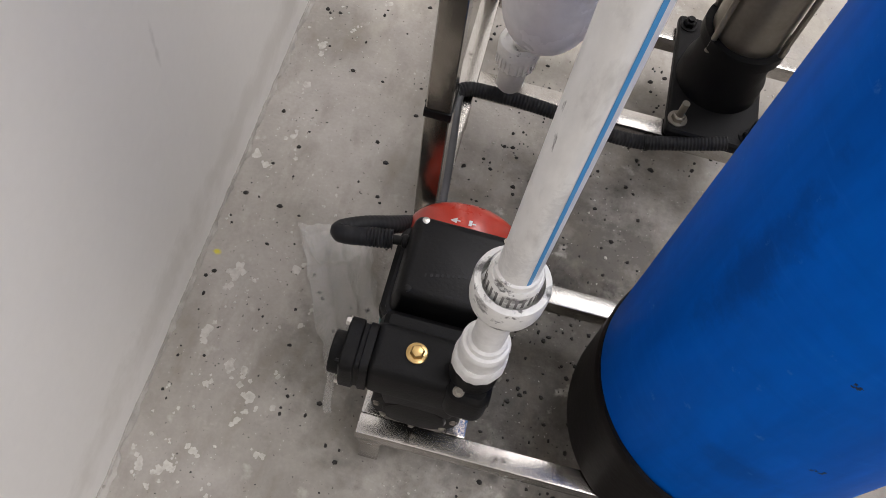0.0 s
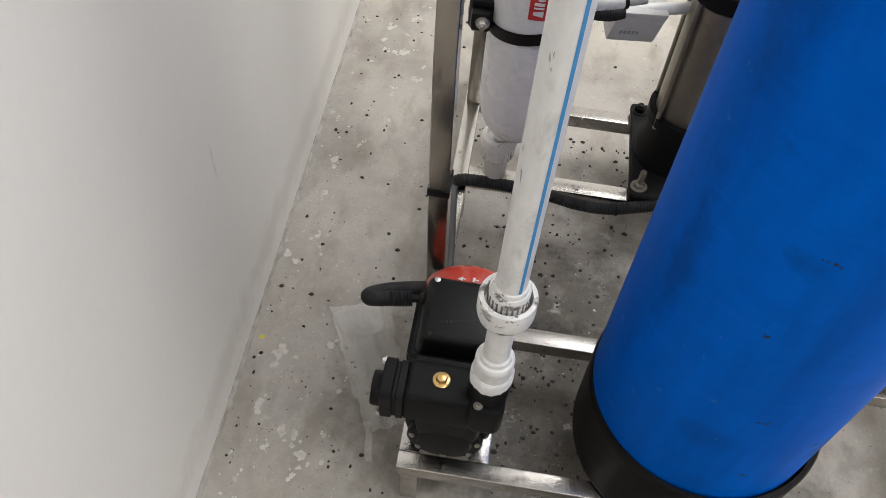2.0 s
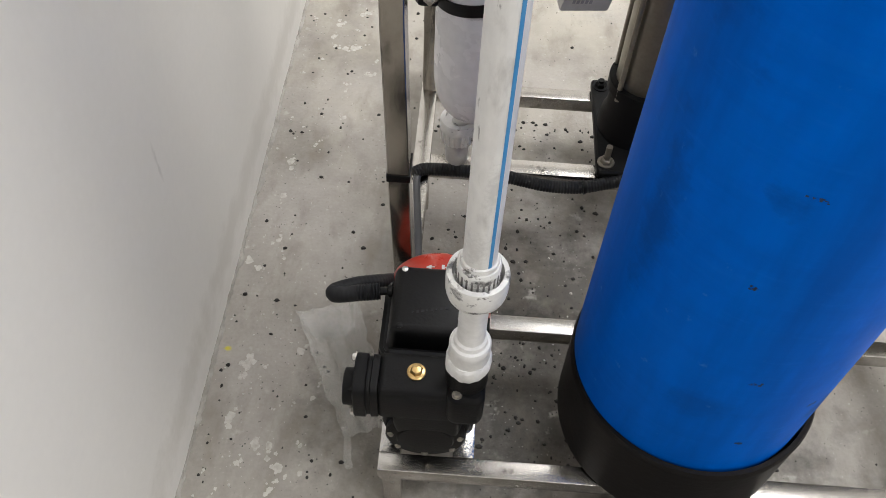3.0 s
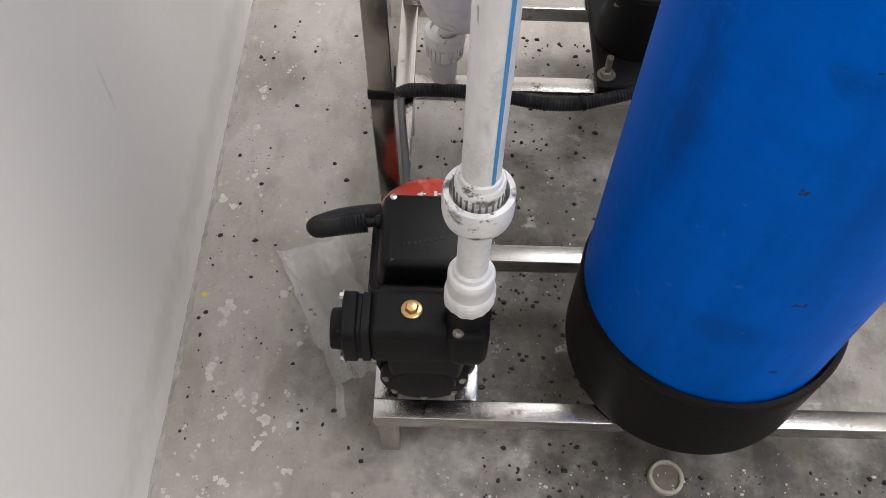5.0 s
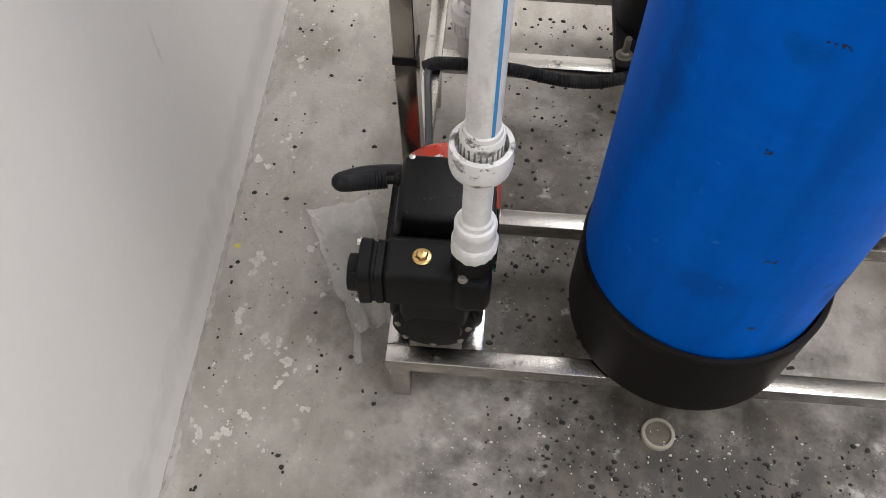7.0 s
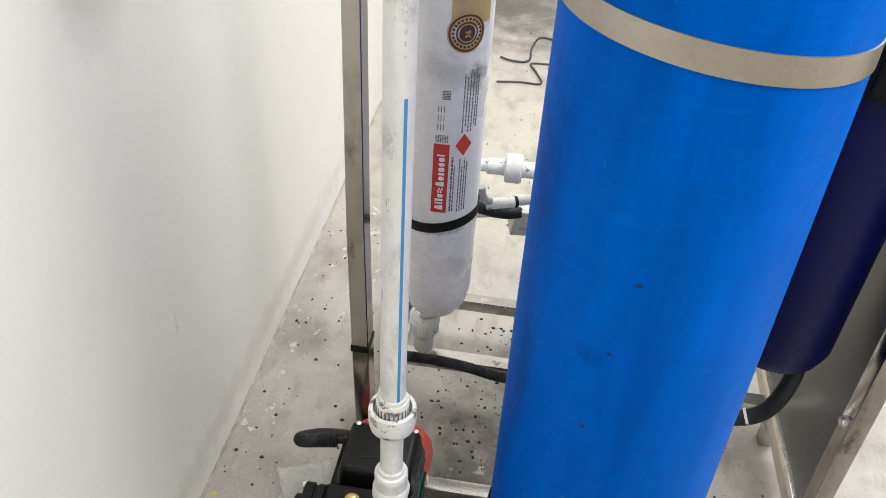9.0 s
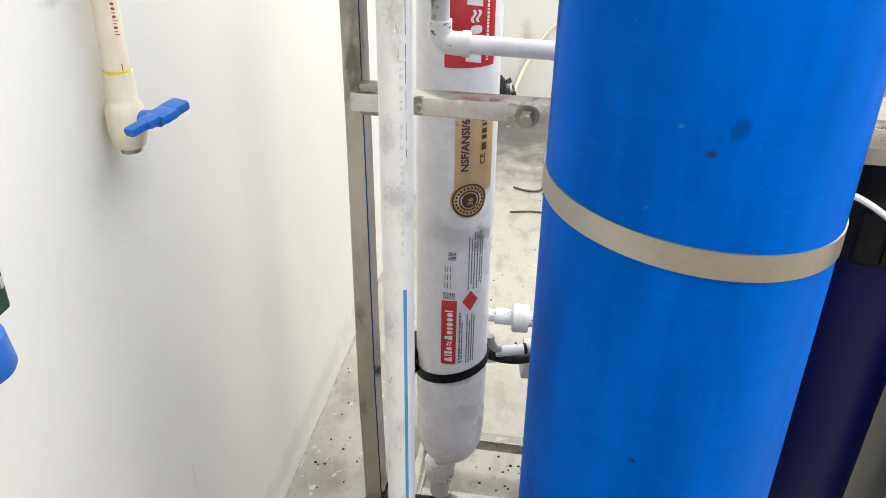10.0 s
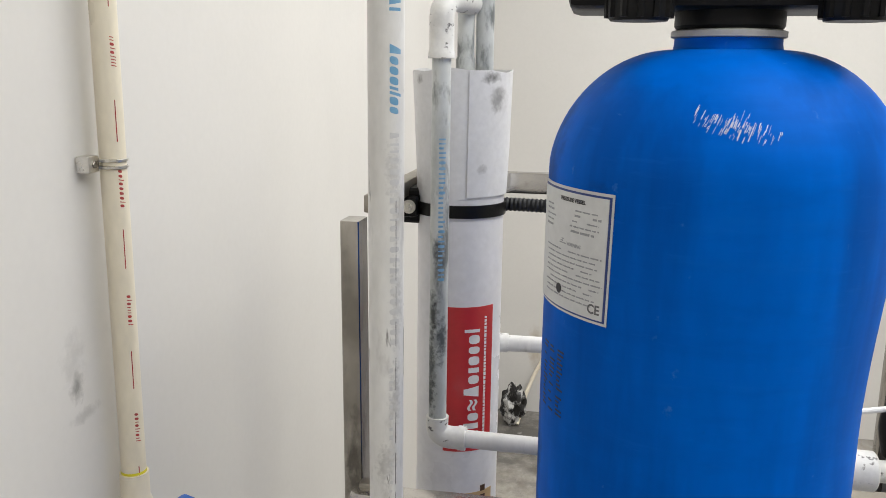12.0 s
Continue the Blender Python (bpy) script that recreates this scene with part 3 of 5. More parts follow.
for name, *b in bars:
    dull = name in ("post", "top_rail")
    bm = box(*b, 0.0022)
    if name == "post" and b[0] < 0.25:
        # this post leans a little towards the wall
        bm = bmesh.new()
        rings = []
        for z, xa, xb in ((ZT, 0.2560, 0.2800), (0.30, 0.2500, 0.2745), (0.55, 0.2455, 0.2693), (0.90, 0.2455, 0.2670), (1.279, 0.2434, 0.2644)):
            c = 0.0012
            rings.append([bm.verts.new((px, py, z)) for px, py in ((xa + c, b[2]), (xb - c, b[2]), (xb, b[2] + c), (xb, b[3] - c), (xb - c, b[3]), (xa + c, b[3]), (xa, b[3] - c), (xa, b[2] + c))])
        for lower, upper in zip(rings, rings[1:]):
            for k in range(8):
                bm.faces.new((lower[k], lower[(k + 1) % 8], upper[(k + 1) % 8], upper[k]))
        bm.faces.new(list(reversed(rings[0])))
        bm.faces.new(rings[-1])
    part(name, bm, M_POST if name == "post" else (M_STEEL_DULL if dull else M_STEEL), skid)
for lx, ly in ((0.2625, -0.087), (0.950, -0.087), (0.2600, 0.715), (0.948, 0.715), (0.2600, 0.400), (0.948, 0.400)):
    part("leg", box(lx, lx + 0.023, ly, ly + 0.023, 0.0, ZB, 0.002), M_STEEL, skid)
bm = box(0.268, 0.300, 0.137, 0.152, 0.950, 0.986, 0.003)
part("weld_plate", bm, M_STEEL_DULL, skid)
part("cable_tie", box(0.2478, 0.2750, 0.1565, 0.1945, 0.338, 0.349, 0.001), M_BLACK, skid, "black cable tie")
bm = hexbolt((0.448, 0.121, 0.969), (0, -1, 0), 0.0085, 0.011)
rod((0.448, 0.121, 0.969), (0.448, 0.104, 0.969), 0.006, 12, bm)
part("bolt", bm, M_STEEL_DULL, skid)
part("bolt", hexbolt((0.811, 0.135, 0.981), (0, 0, 1), 0.008, 0.009), M_BOLT, skid)
part("bolt", hexbolt((0.945, 0.166, 0.33), (-1, 0, 0), 0.007, 0.008), M_BOLT, skid)

# the side sheet on the far rail
sheet = thing("metal_screen", (0.958, 0.37, ZT), "plain grey metal side sheet standing on the skid rail", "panel")
part("sheet", box(0.956, 0.960, 0.184, 0.564, ZT, 0.93, 0.001), M_PANEL, sheet)
part("edge_strip", box(0.938, 0.9445, 0.14, 0.564, ZB, ZT + 0.004, 0.001), M_CREAMROD, sheet, "pale edge strip")


# ---- the blue pressure vessel ----
VX, VY, VR = 0.604, 0.016, 0.131
vessel = thing("pressure_vessel", (VX, VY, ZT), "tall blue fibreglass pressure vessel with a black foot, scuffed and marked", "vessel")


def shoulder(bm):
    """The wound shoulder swells slightly and the top stands a little off the axis."""
    for v in bm.verts:
        k = min(1, max(0, (v.co.z - 1.16) / 0.20))
        k = k * k * (3 - 2 * k)
        f = 1 - min(1, max(0, (v.co.z - 1.37) / 0.08))
        swell = 1 + 0.043 * k * f
        v.co.x = VX + (v.co.x - VX) * swell + 0.0062 * k
        v.co.y = VY + (v.co.y - VY) * swell
    return bm


prof = [(0.118, 0.16), (VR - 0.004, 0.19), (VR, 0.225)] + [(VR, 1.1 + 0.02 * k) for k in range(14)]
for k in range(1, 19):
    a = math.pi / 2 * k / 18
    prof.append((0.042 + (VR - 0.042) * math.cos(a), 1.36 + 0.097 * math.sin(a)))
prof += [(0.0412, 1.461), (0.041, 1.4655)]
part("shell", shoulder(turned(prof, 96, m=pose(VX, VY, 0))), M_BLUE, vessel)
part("foot", turned([(0.131, ZT), (0.1350, ZT + 0.003), (0.1362, ZT + 0.012), (0.1368, 0.225), (0.1372, 0.232), (0.1352, 0.2365), (0.1305, 0.2365), (0.1305, 0.2)], 80, m=pose(VX + 0.0025, VY - 0.003, 0)), M_TANKBASE, vessel, "black moulded foot")
part("neck_ring", shoulder(turned([(0.041, 1.4657), (0.0442, 1.4665), (0.0442, 1.4710), (0.041, 1.4722)], 48, m=pose(VX, VY, 0))), M_GREYFIT, vessel, "grey neck ring")
plate = part("label", shoulder(patch(VX, VY, VR + 0.0003, -171, -127.2, 1.254, 1.353, 20)), M_PLATEWHITE, vessel, "white maker's label with a blue frame")
part("label_frame", shoulder(patch(VX, VY, VR + 0.0009, -170.2, -128.0, 1.2562, 1.3508, 20)), M_LABELBLUE, plate, "thin blue printed frame")
part("label_face", shoulder(patch(VX, VY, VR + 0.0015, -169.5, -128.7, 1.2577, 1.3493, 20)), M_PLATEWHITE, plate, "white label face with fine print")
part("heading", shoulder(lettering("PRESSURE VESSEL", 0.0042, round_wrap(VX, VY, VR + 0.0024, -152, 1.3425, 0), 0.0002)), M_INK, plate)
part("warning", shoulder(lettering("WARNING", 0.0036, round_wrap(VX, VY, VR + 0.0024, -147, 1.3085, 0), 0.0002)), M_INKGREY, plate)
bm = bmesh.new()
for k in range(3):
    patch(VX, VY, VR + 0.0022, -150.4 - 0.75 * k, -149.6 + 0.75 * k - 1.2 * (k == 1) + 0.4, 1.3120 - 0.0016 * k, 1.3128 - 0.0016 * k, 3, bm, 0.0002)
part("warning_sign", shoulder(bm), M_INKGREY, plate)
bm = bmesh.new()
rng = random.Random(12)
for k in range(19):
    z = 1.3365 - 0.0041 * k
    if k in (5, 6, 7) or z < 1.263:
        continue
    first, last = (-164, -134 + 3 * rng.random()) if k < 5 else (-163 + 2 * rng.random(), -134 + 5 * rng.random())
    a = first
    while a < last:
        word = 1.2 + 3.2 * rng.random()
        if not (k < 5 and -158 < a < -147) and rng.random() < 0.93:
            patch(VX, VY, VR + 0.0022, a, min(a + word, last), z - 0.0005, z + (0.0011 if k in (1, 4) else 0.0005), 3, bm, 0.0002)
        a += word + 0.7
part("print", shoulder(bm), M_INKGREY, plate)
bm = lettering("CE", 0.010, round_wrap(VX, VY, VR + 0.0022, -135, 1.262, 0), 0.0003)
part("mark", shoulder(bm), M_INKDARK, plate)
bm = turned([(0.004, 0), (0.004, 0.0006)], 16, m=along((VX + (VR + 0.0018) * math.cos(radians(-151)), VY + (VR + 0.0018) * math.sin(radians(-151)), 1.272), (VX + 2 * math.cos(radians(-151)), VY + 2 * math.sin(radians(-151)), 1.272)))
part("seal", shoulder(bm), M_INK, plate)
bm = bmesh.new()
rng = random.Random(5)
for k in range(16):
    z = 1.165 + 0.0036 * k
    for a in (-164, -157.5, -151):
        if rng.random() < 0.8:
            patch(VX, VY, VR + 0.0002, a, a + 2 + 2.5 * rng.random(), z, z + 0.0016, 3, bm, 0.0002)
part("ink_marks", shoulder(bm), M_STAMP, vessel, "smudged dark ink lettering")
bm = bmesh.new()
for a, z, w, h in ((-93.5, 0.418, 4.5, 0.005), (-94.8, 1.039, 3, 0.006), (-109, 0.651, 7, 0.004), (-104, 0.738, 4, 0.004), (-84, 0.30, 3, 0.003), (-112, 0.545, 3, 0.005), (-60, 0.36, 5, 0.004)):
    bm = bmesh.new()
    for q in range(9):
        aa, zz = a + w * (rng.random() - 0.5), z + h * (rng.random() - 0.5)
        patch(VX, VY, VR + 0.0001, aa - 0.5 * rng.random() - 0.2, aa + 0.8 * rng.random(), zz - 0.0009 * rng.random(), zz + 0.0014 * rng.random() + 0.0003, 2, bm, 0.00015)
    part("scuff", bm, M_STAMP, vessel, "dark dried scuff mark")



def on_dome(ang, zz):
    k = min(1, max(0, (zz - 1.36) / 0.097))
    rr = 0.042 + (VR - 0.042) * math.cos(math.asin(k)) + 0.0003
    return (VX + rr * math.cos(ang), VY + rr * math.sin(ang), zz)


# Pale strokes that paint a highlight's broken glare on the shoulder.
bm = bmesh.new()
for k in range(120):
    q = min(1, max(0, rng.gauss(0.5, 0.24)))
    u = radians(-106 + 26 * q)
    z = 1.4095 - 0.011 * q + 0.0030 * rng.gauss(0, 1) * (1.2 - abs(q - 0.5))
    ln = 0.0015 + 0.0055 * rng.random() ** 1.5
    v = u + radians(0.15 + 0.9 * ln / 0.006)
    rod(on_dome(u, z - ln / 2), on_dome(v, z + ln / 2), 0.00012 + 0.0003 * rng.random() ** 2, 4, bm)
part("scratches", shoulder(bm), mat("pale_glare", (0.62, 0.70, 0.82), 0.4), vessel, "pale strokes painting the light's glare on the shoulder")
strap = thing("steel_strap", (VX, VY, 0.95), "thin brushed steel band bolted round the blue vessel", "strap")
bm = bmesh.new()
cols = []
for i in range(97):
    a = radians(-250 + 320 * i / 96)
    zc = 0.9475 - 0.012 * math.cos(a) - 0.003 * math.sin(a)
    cols.append([bm.verts.new((VX + q * math.cos(a), VY + q * math.sin(a), zc + h)) for q, h in ((VR, -0.0122), (VR + 0.0016, -0.012), (VR + 0.0016, 0.012), (VR, 0.0122))])
for a, b in zip(cols, cols[1:]):
    for k in range(4):
        bm.faces.new((a[k], a[(k + 1) % 4], b[(k + 1) % 4], b[k]))
part("band", bm, M_STRAP, strap)

TX = VX + 0.0062
valve = thing("control_valve", (TX, VY, 1.4722), "black plastic control valve on top of the blue vessel", "valve")
part("body", turned([(0.040, 1.4722), (0.042, 1.475), (0.042, 1.505), (0.040, 1.51), (0.040, 1.57)], 40, m=pose(TX, VY, 0)), M_BLACK, valve)
part("manifold", box(TX - 0.125, TX + 0.125, VY - 0.05, VY + 0.05, 1.486, 1.56, 0.008), M_BLACK, valve)
for kx in (-0.072, 0.078):
    knob = part("knob", turned([(0.021, 0), (0.023, 0.004), (0.023, 0.03)], 24, m=pose(TX + kx, VY - 0.055, 1.476)), M_BLACK, valve)
    for k in range(12):
        a = 2 * math.pi * k / 12
        gx, gy = TX + kx + 0.0225 * math.cos(a), VY - 0.055 + 0.0225 * math.sin(a)
        part("grip", rod((gx, gy, 1.478), (gx, gy, 1.506), 0.003, 6), M_BLACK, knob)
part("port", rod((TX + 0.125, VY, 1.52), (TX + 0.19, VY, 1.52), 0.02, 24), M_GREYFIT, valve, "dirty grey port")


# ---- the booster pump ----
pump = thing("booster_pump", (0.312, 0.0, ZT), "black cast booster pump with red motor cover, on the skid", "pump")
part("suction_chamber", slab(0.259, 0.366, -0.0850, -0.034, 0.009, [(0.234, 0.006), (0.239, 0.0008), (0.245, 0.0), (0.284, 0.0), (0.2895, 0.0022), (0.2925, 0.006), (0.293, 0.010)]), M_IRON, pump)
part("outlet_boss", slab(0.333, 0.3715, -0.0925, -0.037, 0.011, [(0.244, 0.006), (0.249, 0.0015), (0.256, 0.0), (0.294, 0.0), (0.298, 0.0015), (0.3005, 0.005)]), M_IRON, pump)
part("outlet_collar", turned([(0.0215, 0.299), (0.0215, 0.306), (0.0195, 0.320), (0.0195, 0.331)], 28, m=pose(0.3515, -0.063, 0)), M_IRON, pump)
part("volute", turned([(0.058, 0), (0.058, 0.016), (0.052, 0.026), (0.050, 0.060), (0.046, 0.066)], 48, m=along((0.3125, 0.004, 0.174), (0.3125, -0.2, 0.174))), M_IRON, pump)
part("motor_bracket", slab(0.258, 0.368, -0.0345, 0.000, 0.012, [(0.150, 0.006), (0.170, 0.0), (0.232, 0.0), (0.246, 0.004), (0.250, 0.009)]), M_IRON, pump)
part("casting_web", slab(0.276, 0.352, -0.0765, -0.030, 0.008, [(0.180, 0.003), (0.20, 0.0), (0.236, 0.0)]), M_IRON, pump)
cover = part("front_cover", turned([(0.0445, 0), (0.0455, 0.003), (0.0455, 0.0095), (0.043, 0.012), (0.033, 0.013), (0.031, 0.0155), (0.012, 0.017), (0.001, 0.017)], 48, m=along((0.3125, -0.060, 0.166), (0.3125, -0.2, 0.166))), M_IRON, pump)
for a in (8, 172, 270, 322, 218):
    ca, sa = math.cos(radians(a)), math.sin(radians(a))
    part("cover_bolt", hexbolt((0.3125 + 0.0392 * ca, -0.0718, 0.166 + 0.0392 * sa), (0, -1, 0), 0.0030, 0.0032), M_STEEL_DULL, cover)
flange = part("inlet_flange", slab(-0.0305, 0.0305, -0.0255, 0.0255, 0.011, [(0.0, 0.0015), (0.0015, 0.0), (0.0125, 0.0), (0.0140, 0.0028), (0.0175, 0.0028), (0.0185, 0.0006), (0.0255, 0.001)], 3), M_IRON, pump)
for v in flange.data.vertices:
    v.co = Vector((0.2370 + v.co.z, -0.063 + v.co.y, 0.2665 + v.co.x))
part("inlet_neck", turned([(0.0205, 0), (0.0198, 0.002), (0.0194, 0.0105), (0.0185, 0.0115), (0.0150, 0.0115), (0.0145, 0.002)], 36, m=along((0.2375, -0.0655, 0.2665), (0.1, -0.0655, 0.2665))), M_IRON, pump)
for fy, fz in ((-0.044, 0.2905), (-0.0825, 0.2425), (-0.044, 0.2425), (-0.0825, 0.2905)):
    part("flange_bolt", hexbolt((0.2375, fy, fz), (-1, 0, 0), 0.0038 if (fy > -0.06) == (fz > 0.26) else 0.0024, 0.0045), M_BOLT if (fy > -0.06) == (fz > 0.26) else M_IRON, flange)
bm = turned([(0.0098, 0), (0.0098, 0.0018), (0.0085, 0.0026)], 24, m=pose(0.3005, -0.0585, 0.293))
turned([(0.0066, 0.0022), (0.0066, 0.0052), (0.0052, 0.0072), (0.0030, 0.0078)], 6, bm, pose(0.3005, -0.0585, 0.293, 0, 0, 20))
part("priming_plug", bm, M_BRASS, pump, "brass priming plug")
part("drain_screw", hexbolt((0.343, -0.0848, 0.3004), (0, 0, 1), 0.0036, 0.004), M_STEEL_DULL, pump)
motor = part("motor_body", turned([(0.060, 0), (0.062, 0.006), (0.062, 0.085)], 48, m=along((0.315, 0.003, 0.180), (0.315, 0.5, 0.180))), M_GREEN, pump, "teal green motor body")
bm = bmesh.new()
for k in range(22):
    a = radians(-60 + 300 * k / 21 - 90)
    c, s = math.cos(a), math.sin(a)
    rod((0.315 + 0.062 * c, 0.006, 0.180 + 0.062 * s), (0.315 + 0.062 * c, 0.075, 0.180 + 0.062 * s), 0.0020, 6, bm)
part("cooling_fins", bm, M_GREEN, motor)
part("fan_cover", turned([(0.062, 0), (0.0635, 0.004), (0.0635, 0.052), (0.0615, 0.059), (0.056, 0.065), (0.045, 0.069), (0.001, 0.070)], 56, m=along((0.317, 0.072, 0.182), (0.317, 0.5, 0.182))), M_RED, pump, "glossy red fan cover")
bm = bmesh.new()
for outline in (((83, 0.1110), (83, 0.1095), (101, 0.1095), (101, 0.1110)), ((101, 0.1135), (101, 0.1070), (107, 0.1098), (107, 0.1107)), ((87, 0.1135), (87, 0.1070), (90, 0.1070), (90, 0.1135))):
    bm.faces.new([bm.verts.new((0.317 + 0.0639 * math.cos(radians(a)), y, 0.182 + 0.0639 * math.sin(radians(a)))) for a, y in outline])
part("arrow", bm, M_PLATEWHITE, pump, "white turning-direction arrow")
tbox = part("terminal_box", slab(0.2605, 0.369, -0.001, 0.100, 0.013, [(0.226, 0.0), (0.240, 0.0012), (0.258, 0.0042), (0.2635, 0.0062), (0.2668, 0.0098), (0.268, 0.0145)]), M_BLACK, pump)
part("box_tray", slab(0.2515, 0.374, -0.009, 0.104, 0.020, [(0.203, 0.006), (0.206, 0.001), (0.213, 0.0), (0.2145, 0.0032), (0.2178, 0.0034), (0.219, 0.0012), (0.2265, 0.0014), (0.2278, 0.0042)]), M_BLACK, tbox)
part("box_gasket", slab(0.2575, 0.371, -0.0045, 0.1015, 0.015, [(0.2265, 0.0), (0.2300, 0.0), (0.2312, 0.0018)]), M_RUBBER, tbox)
for sx, sy in ((0.2755, 0.0875), (0.358, 0.0875), (0.276, 0.0115), (0.356, 0.0115)):
    part("screw", turned([(0.0032, 0), (0.0038, 0.0015), (0.002, 0.0025)], 14, m=pose(sx, sy, 0.2675)), M_BOLT if sy > 0.05 else M_BLACK, tbox)
bm = bmesh.new()
for k in range(11):
    w = 0.0018 + 0.0022 * ((k * 7) % 5) / 5
    box(0.288 + 0.0052 * k, 0.288 + 0.0052 * k + w, 0.028 + 0.0012 * k, 0.0315 + 0.0012 * k, 0.2678, 0.2684, 0, bm)
part("embossing", bm, M_RUBBER, tbox)
part("name_plate", box(0.3765, 0.3785, 0.008, 0.070, 0.165, 0.205, 0), M_IRON, motor)
bm = box(0.268, 0.290, -0.03, 0.09, ZT, 0.128, 0.002)
box(0.345, 0.368, -0.03, 0.09, ZT, 0.128, 0.002, bm)
box(0.275, 0.360, -0.045, 0.0, ZT, 0.135, 0.004, bm)
part("foot", bm, M_IRON, pump)

# the cable conduit from the terminal box along the skid
hose = thing("cable_conduit", (0.23, 0.07, 0.2), "black corrugated cable conduit running from the pump along the skid", "conduit")
part("gland", turned([(0.0055, 0), (0.0055, 0.004), (0.0072, 0.0045), (0.0072, 0.009), (0.0050, 0.010), (0.0050, 0.020)], 18, m=along((0.2665, 0.0725, 0.2445), (0.2, 0.068, 0.2405))), M_BLACK, hose)
part("boot", tube([(0.2475, 0.0712, 0.2434), (0.236, 0.0696, 0.2426), (0.220, 0.0676, 0.2415)], 0.0098, 18, ribs=0.085, pitch=0.0036), M_RUBBER, hose, "ribbed rubber boot")
part("hose", tube([(0.226, 0.0683, 0.2419), (0.209, 0.0655, 0.2405), (0.1970, 0.0650, 0.2390), (0.1935, 0.0690, 0.2375), (0.2000, 0.0755, 0.2355), (0.218, 0.0865, 0.2310), (0.240, 0.101, 0.2180), (0.2590, 0.124, 0.1900), (0.2700, 0.140, 0.165)], 0.0096, 14, ribs=0.02, pitch=0.005), M_RUBBER, hose)
part("thin_sheath", tube([(0.2660, 0.134, 0.172), (0.2780, 0.1455, 0.1480), (0.2850, 0.168, 0.1160), (0.2820, 0.205, 0.1132), (0.2765, 0.270, 0.1130), (0.2700, 0.330, 0.1132), (0.2670, 0.362, 0.115), (0.2690, 0.376, 0.117)], 0.0054, 12), M_GREYHOSE, hose, "thin grey cable sheath")
part("ribbed_hose", tube([(0.2620, 0.3715, 0.1180), (0.2740, 0.3800, 0.1180), (0.290, 0.3835, 0.1172), (0.34, 0.384, 0.1168), (0.40, 0.383, 0.112), (0.46, 0.380, 0.102), (0.51, 0.382, 0.10), (0.55, 0.388, 0.106), (0.62, 0.40, 0.12)], 0.0096, 14, ribs=0.05, pitch=0.0045), M_RUBBER, hose)
part("tie", turned([(0.0112, 0), (0.0112, 0.004)], 16, m=along((0.517, 0.3825, 0.1005), (0.56, 0.389, 0.107))), M_BLACK, hose)


# ---- the riser pipe above the pump ----
PX, PY, PR = 0.3515, -0.063, 0.0142
riser = thing("riser_pipe", (PX, PY, 0.30), "white plastic riser pipe with blue stripe and union on the pump", "pipe")
bm = turned([(0.0190, 0.3265), (0.0218, 0.3275), (0.0226, 0.330), (0.0227, 0.337), (0.0222, 0.343), (0.0206, 0.3465)], 48, m=pose(PX, PY, 0))
for v in bm.verts:
    a = math.atan2(v.co.y - PY, v.co.x - PX)
    c, e = math.cos(a), math.sin(a)
    k = 0.985 + 0.03 * abs(math.sin(3 * a + 0.4)) + 0.05 * noise.noise(Vector((3.2 * c, 3.2 * e, v.co.z * 160)))
    v.co = Vector((PX + (v.co.x - PX) * k, PY + (v.co.y - PY) * k, v.co.z + (0.005 * noise.noise(Vector((3.5 * c, 3.5 * e, 3))) if v.co.z < 0.331 else 0)))
part("adapter", bm, M_WRAP, riser, "hex adapter wrapped in crumpled white tape", True, 18)
part("socket", turned([(0.0200, 0.3445), (0.0203, 0.348), (0.0197, 0.360), (0.0203, 0.3615), (0.0203, 0.3685), (0.0190, 0.3715), (0.0165, 0.373), (0.0158, 0.378), (0.0134, 0.380)], 36, m=pose(PX, PY, 0)), M_WRAP, riser)
part("nipple", turned([(0.0134, 0.37), (0.0134, 0.452)], 32, m=pose(PX, PY, 0)), M_WRAP, riser)
part("union_ring", turned([(0.0140, 0.4465), (0.0190, 0.4475), (0.0232, 0.4520), (0.0258, 0.4550), (0.0268, 0.4590), (0.0272, 0.4620), (0.0274, 0.4795), (0.0266, 0.4835), (0.0222, 0.4840), (0.0219, 0.468)], 48, m=pose(PX, PY, 0)), M_FITTING, riser)
bm = turned([(0.0188, 0.458), (0.0188, 0.4965), (0.0176, 0.4985), (0.0164, 0.4985), (0.0160, 0.5035), (0.0142, 0.5045), (0.0142, 0.49)], 40, m=pose(PX, PY, 0))
part("union_sleeve", bm, M_FITTING, riser)
# Slightly raised dark strips paint the shade inside the sleeve's slots.
bm = bmesh.new()
for k in range(24):
    box(0.0184, 0.0191, -0.0009, 0.0009, 0.479, 0.4915, 0, bm, pose(PX, PY, 0, 0, 0, 15 * k))
part("sleeve_slots", bm, M_SLOTSHADE, riser, "dark strips painting the shade in the slots")
part("pipe", turned([(PR, 0.47), (PR, 2.30)], 40, m=pose(PX, PY, 0)), M_PVC, riser)
part("stripe", patch(PX, PY, PR + 0.0001, -61, -48, 0.500, 0.872, 4, None, 0.0002), M_STRIPE, riser, "blue printed stripe")
rng = random.Random(9)


def down_wrap(cx, cy, r, bearing, z):
    """Marks reading down an upright pipe."""
    return lambda u, v: Vector((cx + r * math.cos(radians(bearing) + v / r), cy + r * math.sin(radians(bearing) + v / r), z - u))


bm = plain_marks([("block", 0.7, 1), ("round", 0.7, 1), ("bar", 0.24, 1), ("round", 0.75, 1), ("block", 0.7, 1), ("bar", 0.24, 1)], 0.0098, down_wrap(PX, PY, PR + 0.0002, -66, 1.5235), 0.2)
